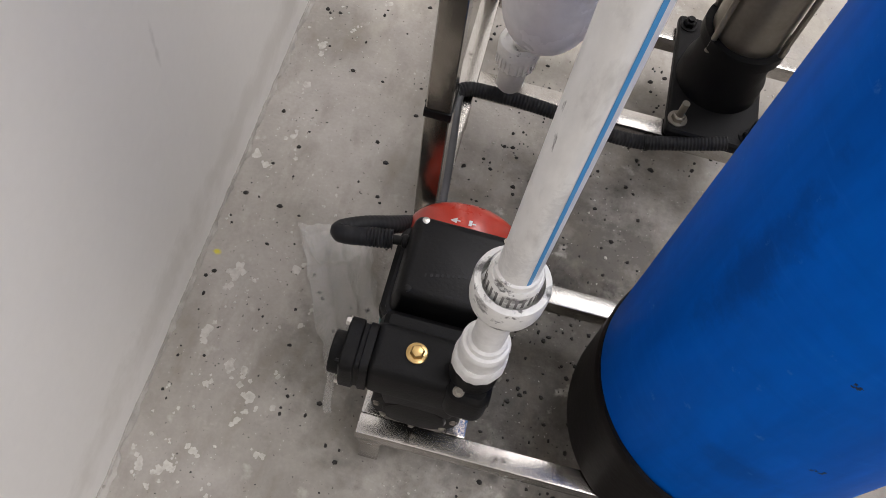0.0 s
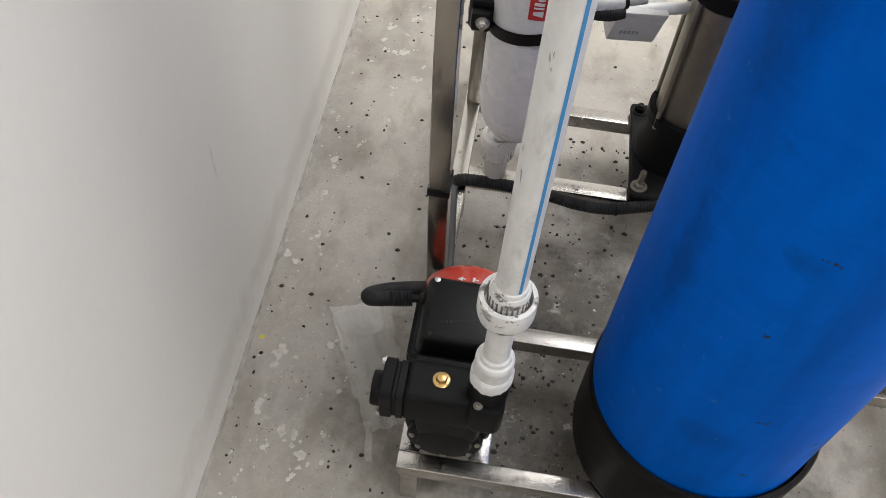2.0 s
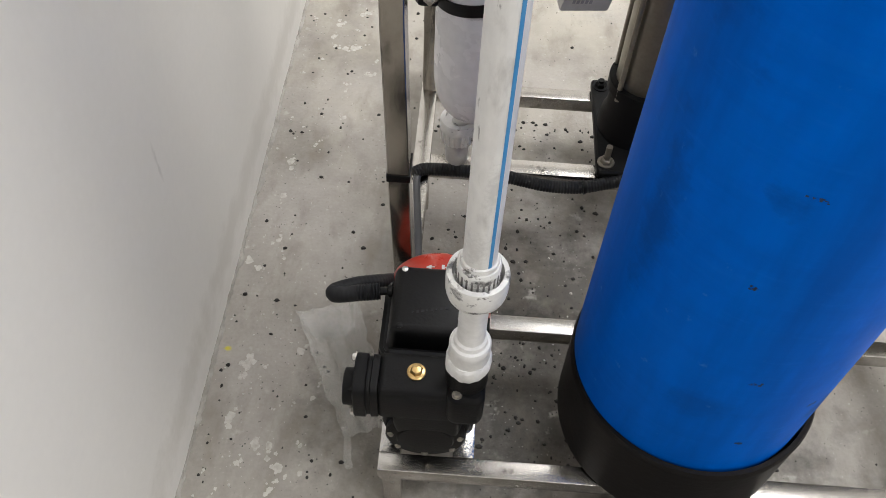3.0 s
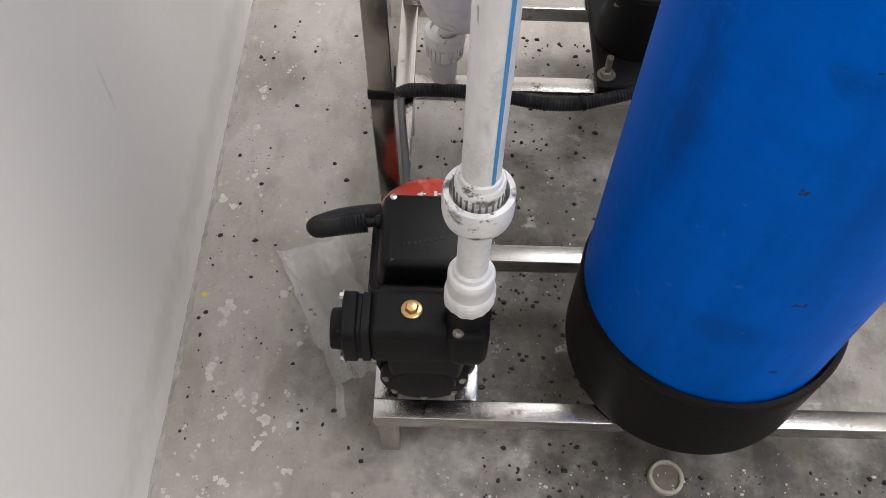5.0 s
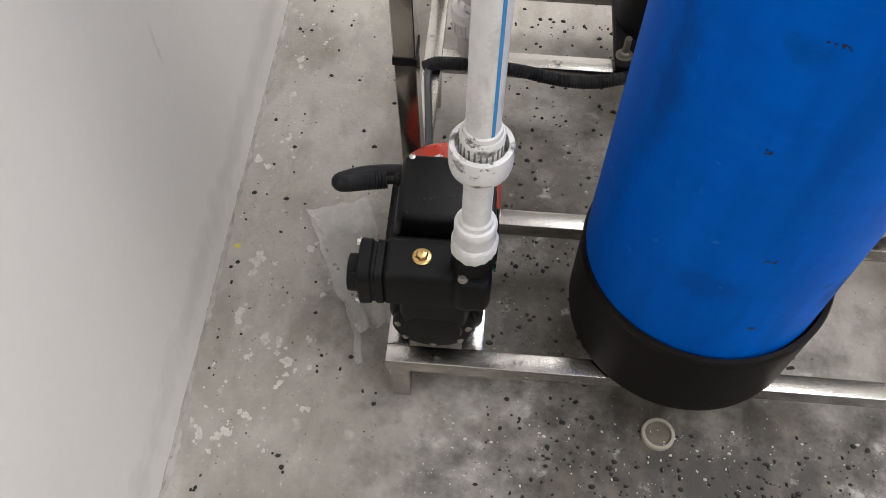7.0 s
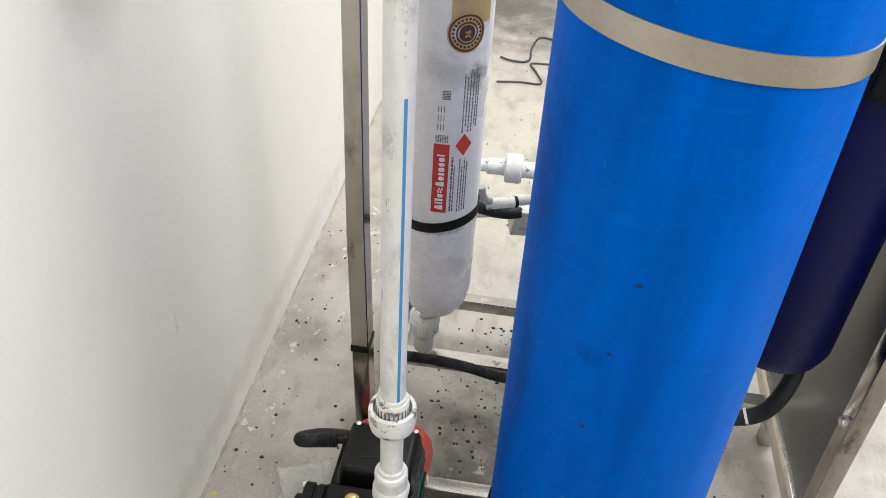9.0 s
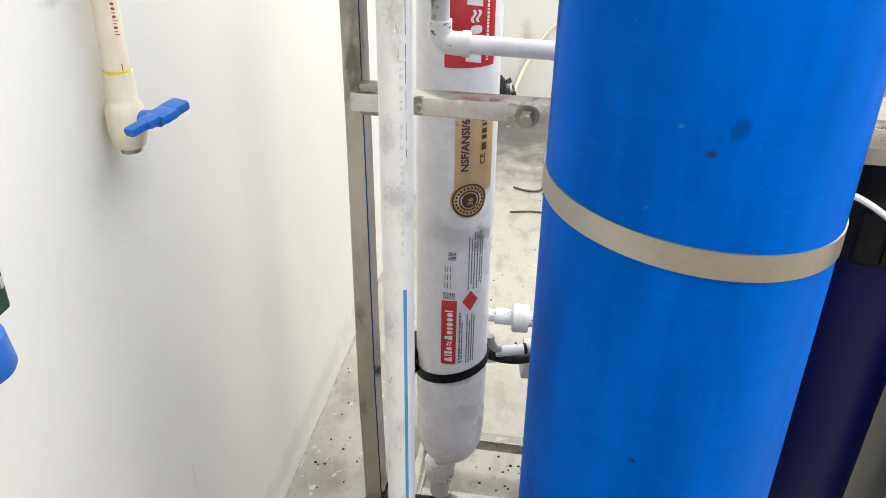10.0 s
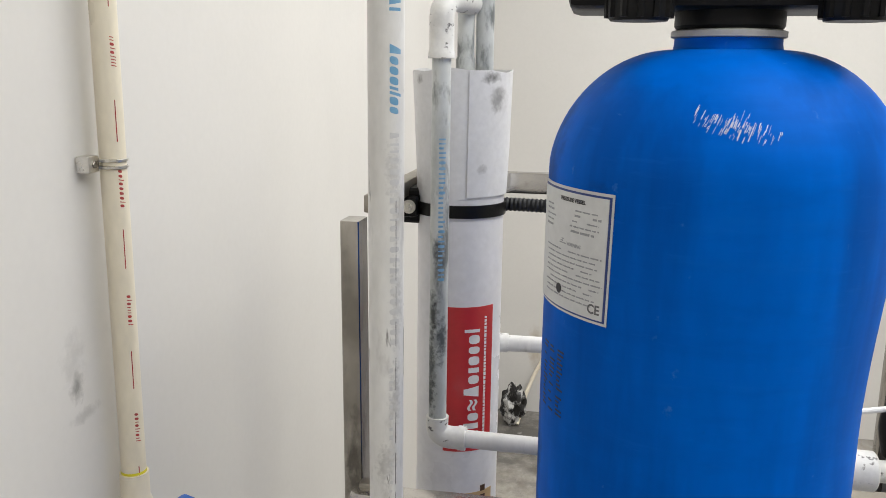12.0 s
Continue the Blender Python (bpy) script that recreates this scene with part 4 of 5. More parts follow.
own = plain_marks([("block", 0.7, 1), ("round", 0.6, 0.75), ("round", 0.6, 0.75), ("round", 0.6, 0.75), ("bar", 0.22, 0.75), ("bar", 0.22, 1), ("round", 0.6, 0.75), ("round", 0.5, 0.75)], 0.0098, down_wrap(PX, PY, PR + 0.0002, -65, 1.4575), 0.16, 0.25)
part("print", own, M_INKBLUE, riser, "faded blue printed marking")
part("print", bm, M_INKBLUE, riser, "faded blue printed marking")
own = plain_marks([rng.choice((("round", 0.6, 1), ("round", 0.6, 1), ("bar", 0.22, 1), ("block", 0.6, 1))) for k in range(22)], 0.0080, down_wrap(PX, PY, PR + 0.0002, -65, 1.392), 0.45)
part("pale_print", own, M_INKPALE, riser, "worn pale printed marking")
bm = bmesh.new()
z = 1.20
while z > 0.90:
    w = 0.003 + 0.004 * rng.random()
    if rng.random() < 0.82:
        patch(PX, PY, PR + 0.0001, -66, -57 + 3 * rng.random(), z, z + w * 0.6, 3, bm, 0.0002)
    z -= w + 0.003
tagged(part("fine_print", bm, M_INKPALE, riser), kind="stuff")
bm = bmesh.new()
z = 1.33
while z > 1.0:
    w = 0.004 + 0.016 * rng.random()
    patch(PX, PY, PR + 0.0001, -45 + rng.random(), -43, z, z + w, 2, bm, 0.0002)
    z -= w + 0.004 * rng.random()
part("ink_line", bm, M_INK, riser, "thin dark printed line")



# ---- the membrane housing ----
HX, HY, HR = 0.3425, 0.36, 0.055
hous = thing("membrane_housing", (HX, HY, 0.2), "white tubular membrane housing with red and gold labels", "housing")
prof = [(0.010, 0.2615)]
for k in range(1, 15):
    a = math.pi / 2 * k / 14
    prof.append((HR * math.sin(a) ** 0.72, 0.262 + 0.080 * (1 - math.cos(a) ** 0.9)))
prof += [(HR, 0.36), (HR, 1.36)]
part("tube", turned(prof, 64, m=pose(HX, HY, 0)), M_HOUSING, hous)
bm = turned([(HR + 0.0008, 1.285), (HR + 0.0015, 1.30), (HR + 0.004, 1.36), (HR + 0.007, 1.425), (HR + 0.0075, 1.440), (HR + 0.006, 1.440), (HR + 0.003, 1.37), (HR + 0.0002, 1.30)], 64, m=pose(HX, HY, 0), closed=False)
for v in bm.verts:
    if v.co.z > 1.34:
        a = math.atan2(v.co.y - HY, v.co.x - HX)
        v.co.z += 0.0016 * math.sin(3 * a) + 0.001 * math.sin(7 * a + 1)
part("sleeve", bm, M_SLEEVE, hous, "scuffed white plastic sleeve flaring at the top")
own = bmesh.new()
cols = []
for i in range(19):
    q = i / 18
    a = radians(-74 + 92 * q)
    cols.append([own.verts.new((HX + r * math.cos(a), HY + r * math.sin(a), z)) for r, z in ((HR + 0.0030, 1.288), (HR + 0.0052, 1.345), (HR + 0.0094 - 0.0025 * q, 1.4385 - 0.004 * q * q), (HR + 0.0082 - 0.0025 * q, 1.4385 - 0.004 * q * q), (HR + 0.0040, 1.345), (HR + 0.0018, 1.288))])
for lower, upper in zip(cols, cols[1:]):
    for k in range(6):
        own.faces.new((lower[k], lower[(k + 1) % 6], upper[(k + 1) % 6], upper[k]))
own.faces.new(cols[0])
own.faces.new(list(reversed(cols[-1])))
part("sleeve_flap", own, M_SLEEVE, hous, "overlapping edge of the sleeve")
part("end_plug", turned([(HR - 0.002, 1.34), (HR - 0.002, 1.40), (0.03, 1.412), (0.001, 1.412)], 40, m=pose(HX, HY, 0)), M_GREYFIT, hous)


def label_part(name, bm, material, parent, label=""):
    """A label or print on the housing, its heights measured down from the upper bar."""
    for v in bm.verts:
        v.co.z -= (1.35 - v.co.z) * 0.034
    return part(name, bm, material, parent, label)


red = label_part("red_label", patch(HX, HY, HR, -100, -30, 0.967, 1.155, 20), M_LABELRED, hous, "large red label with white letter shapes")
rng = random.Random(21)
MARKS = [("block", 0.7, 1.0), ("bar", 0.2, 1.0), ("bar", 0.36, 1.0), ("round", 0.5, 0.72), ("wave", 0.7, 0.8), ("block", 0.7, 1.0), ("round", 0.54, 0.72), ("bar", 0.32, 0.72), ("round", 0.56, 0.72), ("round", 0.46, 0.72), ("round", 0.56, 0.72), ("bar", 0.2, 1.0)]
bm = plain_marks(MARKS, 0.0205, round_wrap(HX, HY, HR + 0.0009, -52, 0.972, 1), 0.16)
z = 0.974
while z < 1.14:
    w = 0.002 + 0.003 * rng.random()
    patch(HX, HY, HR + 0.0008, -45, -41.5, z, z + w, 2, bm, 0.0003)
    z += w + 0.0012
label_part("lettering", bm, M_LABELWHITE, red)
gold = label_part("gold_label", patch(HX, HY, HR, -84, -24, 0.80, 0.909, 18), M_GOLD, hous, "gold certification label with dark print")
label_part("print", lettering("NSF/ANSI/61", 0.0145, round_wrap(HX, HY, HR + 0.0009, -65, 0.831, 1), 0.0004), M_BROWN, gold)
bm = lettering("CE", 0.0125, round_wrap(HX, HY, HR + 0.0009, -39, 0.838, 1), 0.0003)
for z0, z1 in ((0.858, 0.868), (0.873, 0.878), (0.881, 0.887), (0.891, 0.894), (0.897, 0.904), (0.909, 0.917)):
    patch(HX, HY, HR + 0.0009, -46, -38, z0, z1, 3, bm, 0.0003)
label_part("mark", bm, M_BROWN, gold)


def disc_on(bm, bearing, z, r0, r1, lift, n=40):
    """A ring laid on the housing's wall."""
    own = bmesh.new()
    ringa, ringb = [], []
    for k in range(n):
        a = 2 * math.pi * k / n
        for ring, rr in ((ringa, r0), (ringb, r1)):
            b = radians(bearing) + rr * math.cos(a) / HR
            ring.append(own.verts.new((HX + (HR + lift) * math.cos(b), HY + (HR + lift) * math.sin(b), z + rr * math.sin(a))))
    for k in range(n):
        own.faces.new((ringa[k], ringa[(k + 1) % n], ringb[(k + 1) % n], ringb[k]))
    return merge(bm, own)


bm = disc_on(None, -62, 0.790, 0.0005, 0.0262, 0.0011)
seal = label_part("seal", bm, M_GOLD, hous, "round gold and brown seal")
bm = disc_on(None, -62, 0.790, 0.0005, 0.0105, 0.0017)
disc_on(bm, -62, 0.790, 0.0125, 0.0145, 0.0017)
disc_on(bm, -62, 0.790, 0.0215, 0.0240, 0.0017)
for k in range(22):
    a = 2 * math.pi * k / 22
    b = radians(-62) + 0.018 * math.cos(a) / HR
    c = Vector((HX + (HR + 0.0016) * math.cos(b), HY + (HR + 0.0016) * math.sin(b), 0.790 + 0.018 * math.sin(a)))
    rod(c, c + 0.0006 * Vector((math.cos(b), math.sin(b), 0)), 0.0017, 6, bm)
label_part("seal_print", bm, M_BROWN, seal)
label_part("number", lettering("36", 0.0105, round_wrap(HX, HY, HR + 0.0023, -57.5, 0.7835, 1), 0.0003), M_GOLD, seal)
small = label_part("small_label", patch(HX, HY, HR, -99, -76, 0.524, 0.634, 10), M_LABELRED, hous, "small red and white label with fine print")
rng = random.Random(3)
bm = plain_marks(MARKS, 0.0118, round_wrap(HX, HY, HR + 0.0009, -81.5, 0.529, 1), 0.16)
label_part("lettering", bm, M_LABELWHITE, small)
bm = bmesh.new()
for a, z0, z1 in ((-72, 0.526, 0.615), (-68, 0.526, 0.60), (-60, 0.524, 0.61), (-56, 0.524, 0.598), (-52, 0.526, 0.61), (-48, 0.526, 0.605), (-60, 0.65, 0.735), (-55.5, 0.66, 0.73), (-51, 0.65, 0.74), (-46, 0.65, 0.735), (-41, 0.66, 0.74), (-37, 0.655, 0.73)):
    z = z0
    while z < z1:
        w = 0.002 + 0.005 * rng.random()
        patch(HX, HY, HR, a, a + (1.7 if a != -72 else 2.6), z, min(z1, z + w), 2, bm, 0.0004)
        z += w + 0.0013
for z0 in (0.655, 0.668, 0.681):
    for a in (-95, -91, -87):
        patch(HX, HY, HR, a, a + 1, z0, z0 + 0.009, 2, bm, 0.0004)
for k in range(36):
    patch(HX, HY, HR, -90 + 1.9 * (k % 6), -90 + 1.9 * (k % 6) + 1.1 + rng.random(), 0.700 + 0.0022 * (k // 6), 0.7012 + 0.0022 * (k // 6), 1, bm, 0.0004)
    patch(HX, HY, HR, -97 + 3.2 * (k % 6), -97 + 3.2 * (k % 6) + 1.6 + rng.random(), 0.637 + 0.0019 * (k // 6), 0.638 + 0.0019 * (k // 6), 1, bm, 0.0004)
tagged(label_part("fine_print", bm, M_INKDARK, hous), kind="stuff")
own = bmesh.new()
vs = []
for du, dz in ((0, -0.017), (0.0125, 0), (0, 0.017), (-0.0125, 0)):
    b = radians(-55) + du / HR
    vs.append(own.verts.new((HX + (HR + 0.0008) * math.cos(b), HY + (HR + 0.0008) * math.sin(b), 0.632 + dz)))
own.faces.new(vs)
label_part("diamond_mark", own, M_LABELRED, hous, "red diamond mark")

def clamp(z, tilt, front):
    t = thing("pipe_clamp", (0.29, HY, z), "black clamp with a bolt round the membrane housing", "clamp", "housing clamps")
    own = bmesh.new()
    cols = []
    for i in range(49):
        a = radians(-200 + 230 * i / 48)
        zz = z + tilt * math.cos(a)
        cols.append([own.verts.new((HX + q * math.cos(a), HY + q * math.sin(a), zz + h)) for q, h in ((HR + 0.001, -0.008), (HR + 0.0028, -0.0078), (HR + 0.0028, 0.0078), (HR + 0.001, 0.008))])
    for a, b in zip(cols, cols[1:]):
        for k in range(4):
            own.faces.new((a[k], a[(k + 1) % 4], b[(k + 1) % 4], b[k]))
    part("band", own, M_BLACK, t)
    bm = box(0.264, 0.299, HY - 0.026, HY + 0.03, z - 0.022, z + 0.024, 0.008, segments=3)
    box(0.268, 0.293, HY - 0.040, HY - 0.02, z - 0.012, z + 0.014, 0.005, bm)
    part("block", bm, M_BLACK, t)
    bolt = hexbolt((0.283, HY - 0.040, z + 0.002), (0, -1, 0), 0.006, 0.007)
    rod((0.283, HY - 0.04, z + 0.002), (0.283, HY - 0.052, z + 0.002), 0.003, 10, bolt)
    part("bolt", bolt, M_BOLT, t)
    part("stay", box(0.262, 0.284, HY - 0.006, HY + 0.014, z - 0.018, z - 0.004, 0.002) if z < 1 else box(0.262, 0.284, HY - 0.006, HY + 0.014, z - 0.016, z - 0.003, 0.002), M_STEEL_DULL, t)


clamp(0.468, 0.012, True)
clamp(1.2695, 0.0, True)

# the union below the housing
nut = thing("pipe_union", (0.326, 0.372, 0.11), "dirty white ribbed plastic union under the membrane housing", "fitting")
UX, UY = 0.324, 0.376
bm = turned([(0.020, 0.194), (0.0232, 0.197), (0.0240, 0.217), (0.0262, 0.2185), (0.0266, 0.230), (0.0250, 0.2345), (0.019, 0.236), (0.019, 0.230)], 40, m=pose(UX, UY, 0))
unut = part("union_nut", bm, M_FITTING, nut)
for k in range(24):
    part("rib", box(0.0228, 0.0252, -0.0013, 0.0013, 0.198, 0.217, 0, None, pose(UX, UY, 0, 0, 0, 15 * k)), M_FITTING, unut)
part("neck", tube([(UX, UY, 0.212), (UX + 0.004, UY - 0.002, 0.235), (HX - 0.004, HY + 0.002, 0.268)], 0.0125, 20), M_FITTING, nut)
part("tail", turned([(0.0150, 0.150), (0.0172, 0.154), (0.0172, 0.176), (0.0150, 0.180), (0.0150, 0.184), (0.0175, 0.185), (0.0175, 0.190), (0.0155, 0.191), (0.0155, 0.202)], 32, m=pose(UX, UY + 0.002, 0)), M_GREYFIT, nut, "grey stained pipe tail")
part("stub", rod((UX, UY + 0.004, 0.160), (UX, 0.46, 0.150), 0.0125, 18), M_GREYFIT, nut)


# ---- pipework round the housing ----
def pipe_thing(name, at, label, category="pipe"):
    return thing(name, at, label, category)


down = pipe_thing("small_pipe", (0.338, 0.235, 1.0), "thin dirty white plastic pipe with elbows beside the housing")
SX, SY, SR = 0.3385, 0.235, 0.0107
part("pipe", turned([(SR, 1.02), (SR, 1.47)], 28, m=pose(SX, SY, 0)), M_PVC_OLD, down)
bm = tube([(SX, SY, 1.032), (SX, SY, 1.018), (SX + 0.004, SY, 1.0095), (SX + 0.014, SY, 1.006), (SX + 0.032, SY, 1.006)], 0.0136, 24)
part("elbow", bm, M_FITTING, down)
part("elbow_rim", rod((SX + 0.026, SY, 1.006), (SX + 0.035, SY, 1.006), 0.0148, 24), M_FITTING, down)
part("run", rod((SX + 0.01, SY, 1.006), (0.70, SY, 1.0), SR, 24), M_PVC, down)
bm = turned([(0.0150, 1.452), (0.0150, 1.458), (0.0138, 1.460), (0.0138, 1.49)], 28, m=pose(SX, SY, 0))
tube([(SX, SY, 1.485), (SX, SY, 1.50), (SX + 0.003, SY + 0.01, 1.512), (SX + 0.01, SY + 0.03, 1.517), (SX + 0.02, SY + 0.085, 1.517)], 0.0138, 24, bm)
part("top_elbow", bm, M_FITTING, down)
rng = random.Random(8)
SHAPES = (("round", 0.45, 1), ("bar", 0.25, 1), ("bar", 0.2, 1), ("bar", 0.3, 0.7))
bm = plain_marks([rng.choice(SHAPES) for k in range(30)], 0.0078, down_wrap(SX, SY, SR + 0.0002, -88, 1.365), 0.4)
tagged(part("print", bm, M_INKBLUE, down, "faded blue printed marking"), kind="stuff")
up = pipe_thing("end_port_pipe", (0.373, 0.325, 1.4), "white plastic pipe rising from the top of the housing")
part("pipe", turned([(0.0108, 1.405), (0.0108, 1.75)], 28, m=pose(0.374, 0.325, 0)), M_PVC_OLD, up)
part("port", turned([(0.016, 1.40), (0.016, 1.425), (0.013, 1.43)], 28, m=pose(0.352, 0.325, 0)), M_GREYFIT, up)
part("collar", turned([(0.0118, 1.412), (0.0118, 1.452), (0.010, 1.456), (0.010, 1.53)], 28, m=pose(0.352, 0.318, 0)), M_PVC_OLD, up)
side = pipe_thing("side_port_pipe", (0.42, 0.4, 1.06), "short white pipe from the membrane housing towards the vessel")
part("pipe", rod((0.35, 0.43, 1.065), (0.75, 0.45, 1.062), 0.0115, 24), M_PVC, side)
part("collar", rod((0.385, 0.4315, 1.065), (0.402, 0.4325, 1.065), 0.0135, 24), M_FITTING, side)
low = pipe_thing("side_union", (0.43, 0.37, 0.525), "white plastic pipe union beside the membrane housing", "fitting")
LY = 0.40
part("stub", rod((0.365, LY, 0.527), (0.418, LY, 0.527), 0.0098, 24), M_FITTING, low)
part("socket", rod((0.405, LY, 0.527), (0.436, LY, 0.527), 0.0128, 28, None, 0.001), M_FITTING, low)
part("union_ring", rod((0.432, LY, 0.527), (0.458, LY, 0.527), 0.0225, 36, None, 0.0025), M_FITTING, low)
part("tail", rod((0.456, LY, 0.527), (0.62, LY, 0.527), 0.0125, 24), M_FITTING, low)
flow = pipe_thing("branch_fitting", (0.42, 0.43, 0.44), "small white branch fitting with a thin pipe", "fitting")
part("elbow", tube([(0.398, 0.402, 0.486), (0.401, 0.404, 0.470), (0.406, 0.408, 0.459), (0.415, 0.412, 0.455)], 0.0068, 16), M_GREYFIT, flow)
part("body", rod((0.408, 0.412, 0.448), (0.452, 0.425, 0.450), 0.0088, 24, None, 0.001), M_FITTING, flow)
part("round", rod((0.452, 0.425, 0.450), (0.456, 0.4265, 0.450), 0.0094, 24), M_BLACK, flow)
part("spout", rod((0.456, 0.4265, 0.450), (0.48, 0.435, 0.452), 0.007, 18), M_GREYFIT, flow)
part("pipe", rod((0.35, 0.45, 0.395), (0.60, 0.52, 0.395), 0.0085, 20), M_PVC, flow)

jb = thing("junction_box", (0.49, 0.5, 0.36), "small grey plastic junction box with a conduit", "box")
m = pose(0.482, 0.50, 0.375, 12, 6, 14)
part("case", box(-0.035, 0.035, -0.022, 0.022, -0.028, 0.028, 0.003, None, m), M_GREYBOX, jb)
part("lid", box(-0.0355, 0.0355, -0.0225, 0.0225, 0.020, 0.030, 0.003, None, m), M_GREYBOX, jb)
bm = bmesh.new()
for k in range(5):
    box(-0.022 + 0.006 * k, -0.018 + 0.006 * k, -0.0228, -0.0224, -0.012, -0.006, 0, bm, m)
part("print", bm, M_INKGREY, jb)
jbh = thing("box_conduit", (0.42, 0.45, 0.42), "black corrugated conduit leading into the grey junction box", "conduit")
part("hose", tube([(0.345, 0.43, 0.47), (0.375, 0.43, 0.437), (0.41, 0.437, 0.420), (0.44, 0.452, 0.408), (0.462, 0.478, 0.395)], 0.0095, 14, ribs=0.07, pitch=0.0045), M_RUBBER, jbh)
uph = thing("upper_conduit", (0.45, 0.37, 1.27), "black corrugated conduit under the top bar", "conduit")
part("hose", tube([(0.395, 0.372, 1.272), (0.48, 0.374, 1.270), (0.60, 0.374, 1.266), (0.75, 0.375, 1.262)], 0.0085, 14, ribs=0.09, pitch=0.0055), M_RUBBER, uph)

# ---- the upright high pressure pump behind the vessel ----
hp = thing("vertical_pump", (0.60, 0.50, ZT), "upright multistage pump with a steel sleeve and a black cast base", "pump")
QX, QY = 0.598, 0.50
bm = box(QX - 0.062, QX + 0.062, QY - 0.105, QY + 0.105, ZT, 0.124, 0.008, segments=3)
turned([(0.058, 0.12), (0.056, 0.15), (0.050, 0.165), (0.050, 0.20), (0.056, 0.205), (0.056, 0.222)], 40, bm, pose(QX, QY, 0))
part("base", bm, M_IRON, hp)
part("sleeve", turned([(0.046, 0.222), (0.046, 0.43)], 48, m=pose(QX, QY, 0)), M_STEEL_DULL, hp)
part("head", turned([(0.052, 0.43), (0.058, 0.436), (0.058, 0.46), (0.048, 0.47), (0.048, 0.53), (0.062, 0.54), (0.062, 0.70), (0.055, 0.72), (0.001, 0.725)], 40, m=pose(QX, QY, 0)), M_IRON, hp)
for a in (35, 145, 215, 325):
    rx, ry = QX + 0.052 * math.cos(radians(a)), QY + 0.052 * math.sin(radians(a))
    part("tie_rod", rod((rx, ry, 0.20), (rx, ry, 0.45), 0.004, 10), M_STEEL_DULL, hp)
for bx, by in ((-0.048, -0.085), (0.048, -0.085), (-0.048, 0.085), (0.048, 0.085)):
    bm = hexbolt((QX + bx, QY + by, 0.124), (0, 0, 1), 0.009, 0.010)
    rod((QX + bx, QY + by, 0.124), (QX + bx, QY + by, 0.158 if by < 0 else 0.138), 0.005, 12, bm)
    part("base_bolt", bm, M_STEEL_DULL if by < 0 and bx < 0 else M_IRON, hp)


# ---- filter housings on the right ----
def filter_housing(x, y):
    t = thing("filter_housing", (x, y, 0.4), "dark navy blue plastic water filter housing with a black head", "filter", "filter housings")
    prof = [(0.03, 0.366), (0.055, 0.368), (0.070, 0.378), (0.078, 0.40), (0.084, 0.80)]
    part("bowl", turned(prof, 56, m=pose(x, y, 0)), M_NAVY, t)
    head = part("head", turned([(0.088, 0.80), (0.094, 0.806), (0.094, 0.872), (0.08, 0.885), (0.06, 0.945), (0.001, 0.945)], 48, m=pose(x, y, 0)), M_BLACK, t)
    for k in range(20):
        part("rib", box(0.090, 0.098, -0.004, 0.004, 0.808, 0.868, 0.001, None, pose(x, y, 0, 0, 0, 18 * k)), M_BLACK, head)
    return t


filter_housing(0.846, 0.262)
filter_housing(1.085, 0.262)
fbar = thing("filter_bracket", (0.95, 0.2, 0.96), "steel bracket bar carrying the filter housings", "bracket")
part("bar", box(0.70, 1.30, 0.1525, 0.172, 0.930, 0.955, 0.002), M_STEEL_DULL, fbar)
part("plate", box(0.76, 1.20, 0.1725, 0.31, 0.947, 0.951, 0.001), M_STEEL_DULL, fbar)
part("bolt", hexbolt((0.80, 0.26, 0.951), (0, 0, 1), 0.008, 0.009), M_BOLT, fbar)
fh = thing("filter_hose", (0.85, 0.3, 0.2), "black hose with a white tie below the filter housing", "hose")
part("hose", tube([(0.880, 0.235, 0.385), (0.880, 0.225, 0.350), (0.872, 0.222, 0.300), (0.855, 0.220, 0.268), (0.825, 0.220, 0.251), (0.78, 0.225, 0.243), (0.70, 0.24, 0.235), (0.64, 0.27, 0.22)], 0.0125, 16), M_RUBBER, fh)
part("tie", turned([(0.0132, 0), (0.0132, 0.004)], 16, m=along((0.838, 0.220, 0.2575), (0.82, 0.220, 0.2495))), M_LABELWHITE, fh, "white cable tie")
wf = thing("white_coupling", (0.82, 0.22, 1.0), "white plastic coupling with a dirty pipe above the bracket", "fitting")
part("pipe", rod((0.70, 0.235, 1.012), (1.20, 0.245, 1.005), 0.0125, 24), M_FITTING, wf)
part("round", rod((0.792, 0.237, 1.010), (0.832, 0.238, 1.009), 0.0225, 36, None, 0.002), M_FITTING, wf)
bc = thing("black_cables", (0.87, 0.25, 1.06), "bundle of black cables above the white coupling", "cable")
for k, dx in enumerate((0, 0.014, 0.026)):
    part("cable", tube([(0.86 + dx, 0.27, 1.02), (0.852 + dx, 0.262 + 0.01 * k, 1.06), (0.862 + dx, 0.265, 1.10), (0.858 + dx, 0.27, 1.15), (0.90 + dx, 0.28, 1.22)], 0.013, 14), M_BLACK, bc)
wc = thing("white_cable", (0.82, 0.2, 0.9), "thin white cable hanging beside the vessel", "cable")
part("cable", tube([(0.76, 0.115, 0.915), (0.79, 0.12, 0.905), (0.84, 0.13, 0.868), (0.90, 0.135, 0.80)], 0.0035, 10), M_PVC, wc)
part("loop", tube([(0.79, 0.18, 1.10), (0.83, 0.19, 1.103), (0.90, 0.2, 1.108), (1.0, 0.22, 1.11)], 0.003, 10), M_PVC, wc)


# ---- on the wall ----
wp = thing("wall_pipe", (0.022, 0.09, 0.9), "cream plastic wall pipe with red print and blue-handled ball valve", "pipe")
WX, WY, WR = 0.0240, 0.088, 0.0134
part("pipe", turned([(WR, 0.985), (WR, CEIL)], 32, m=pose(WX, WY, 0)), M_CREAM, wp)
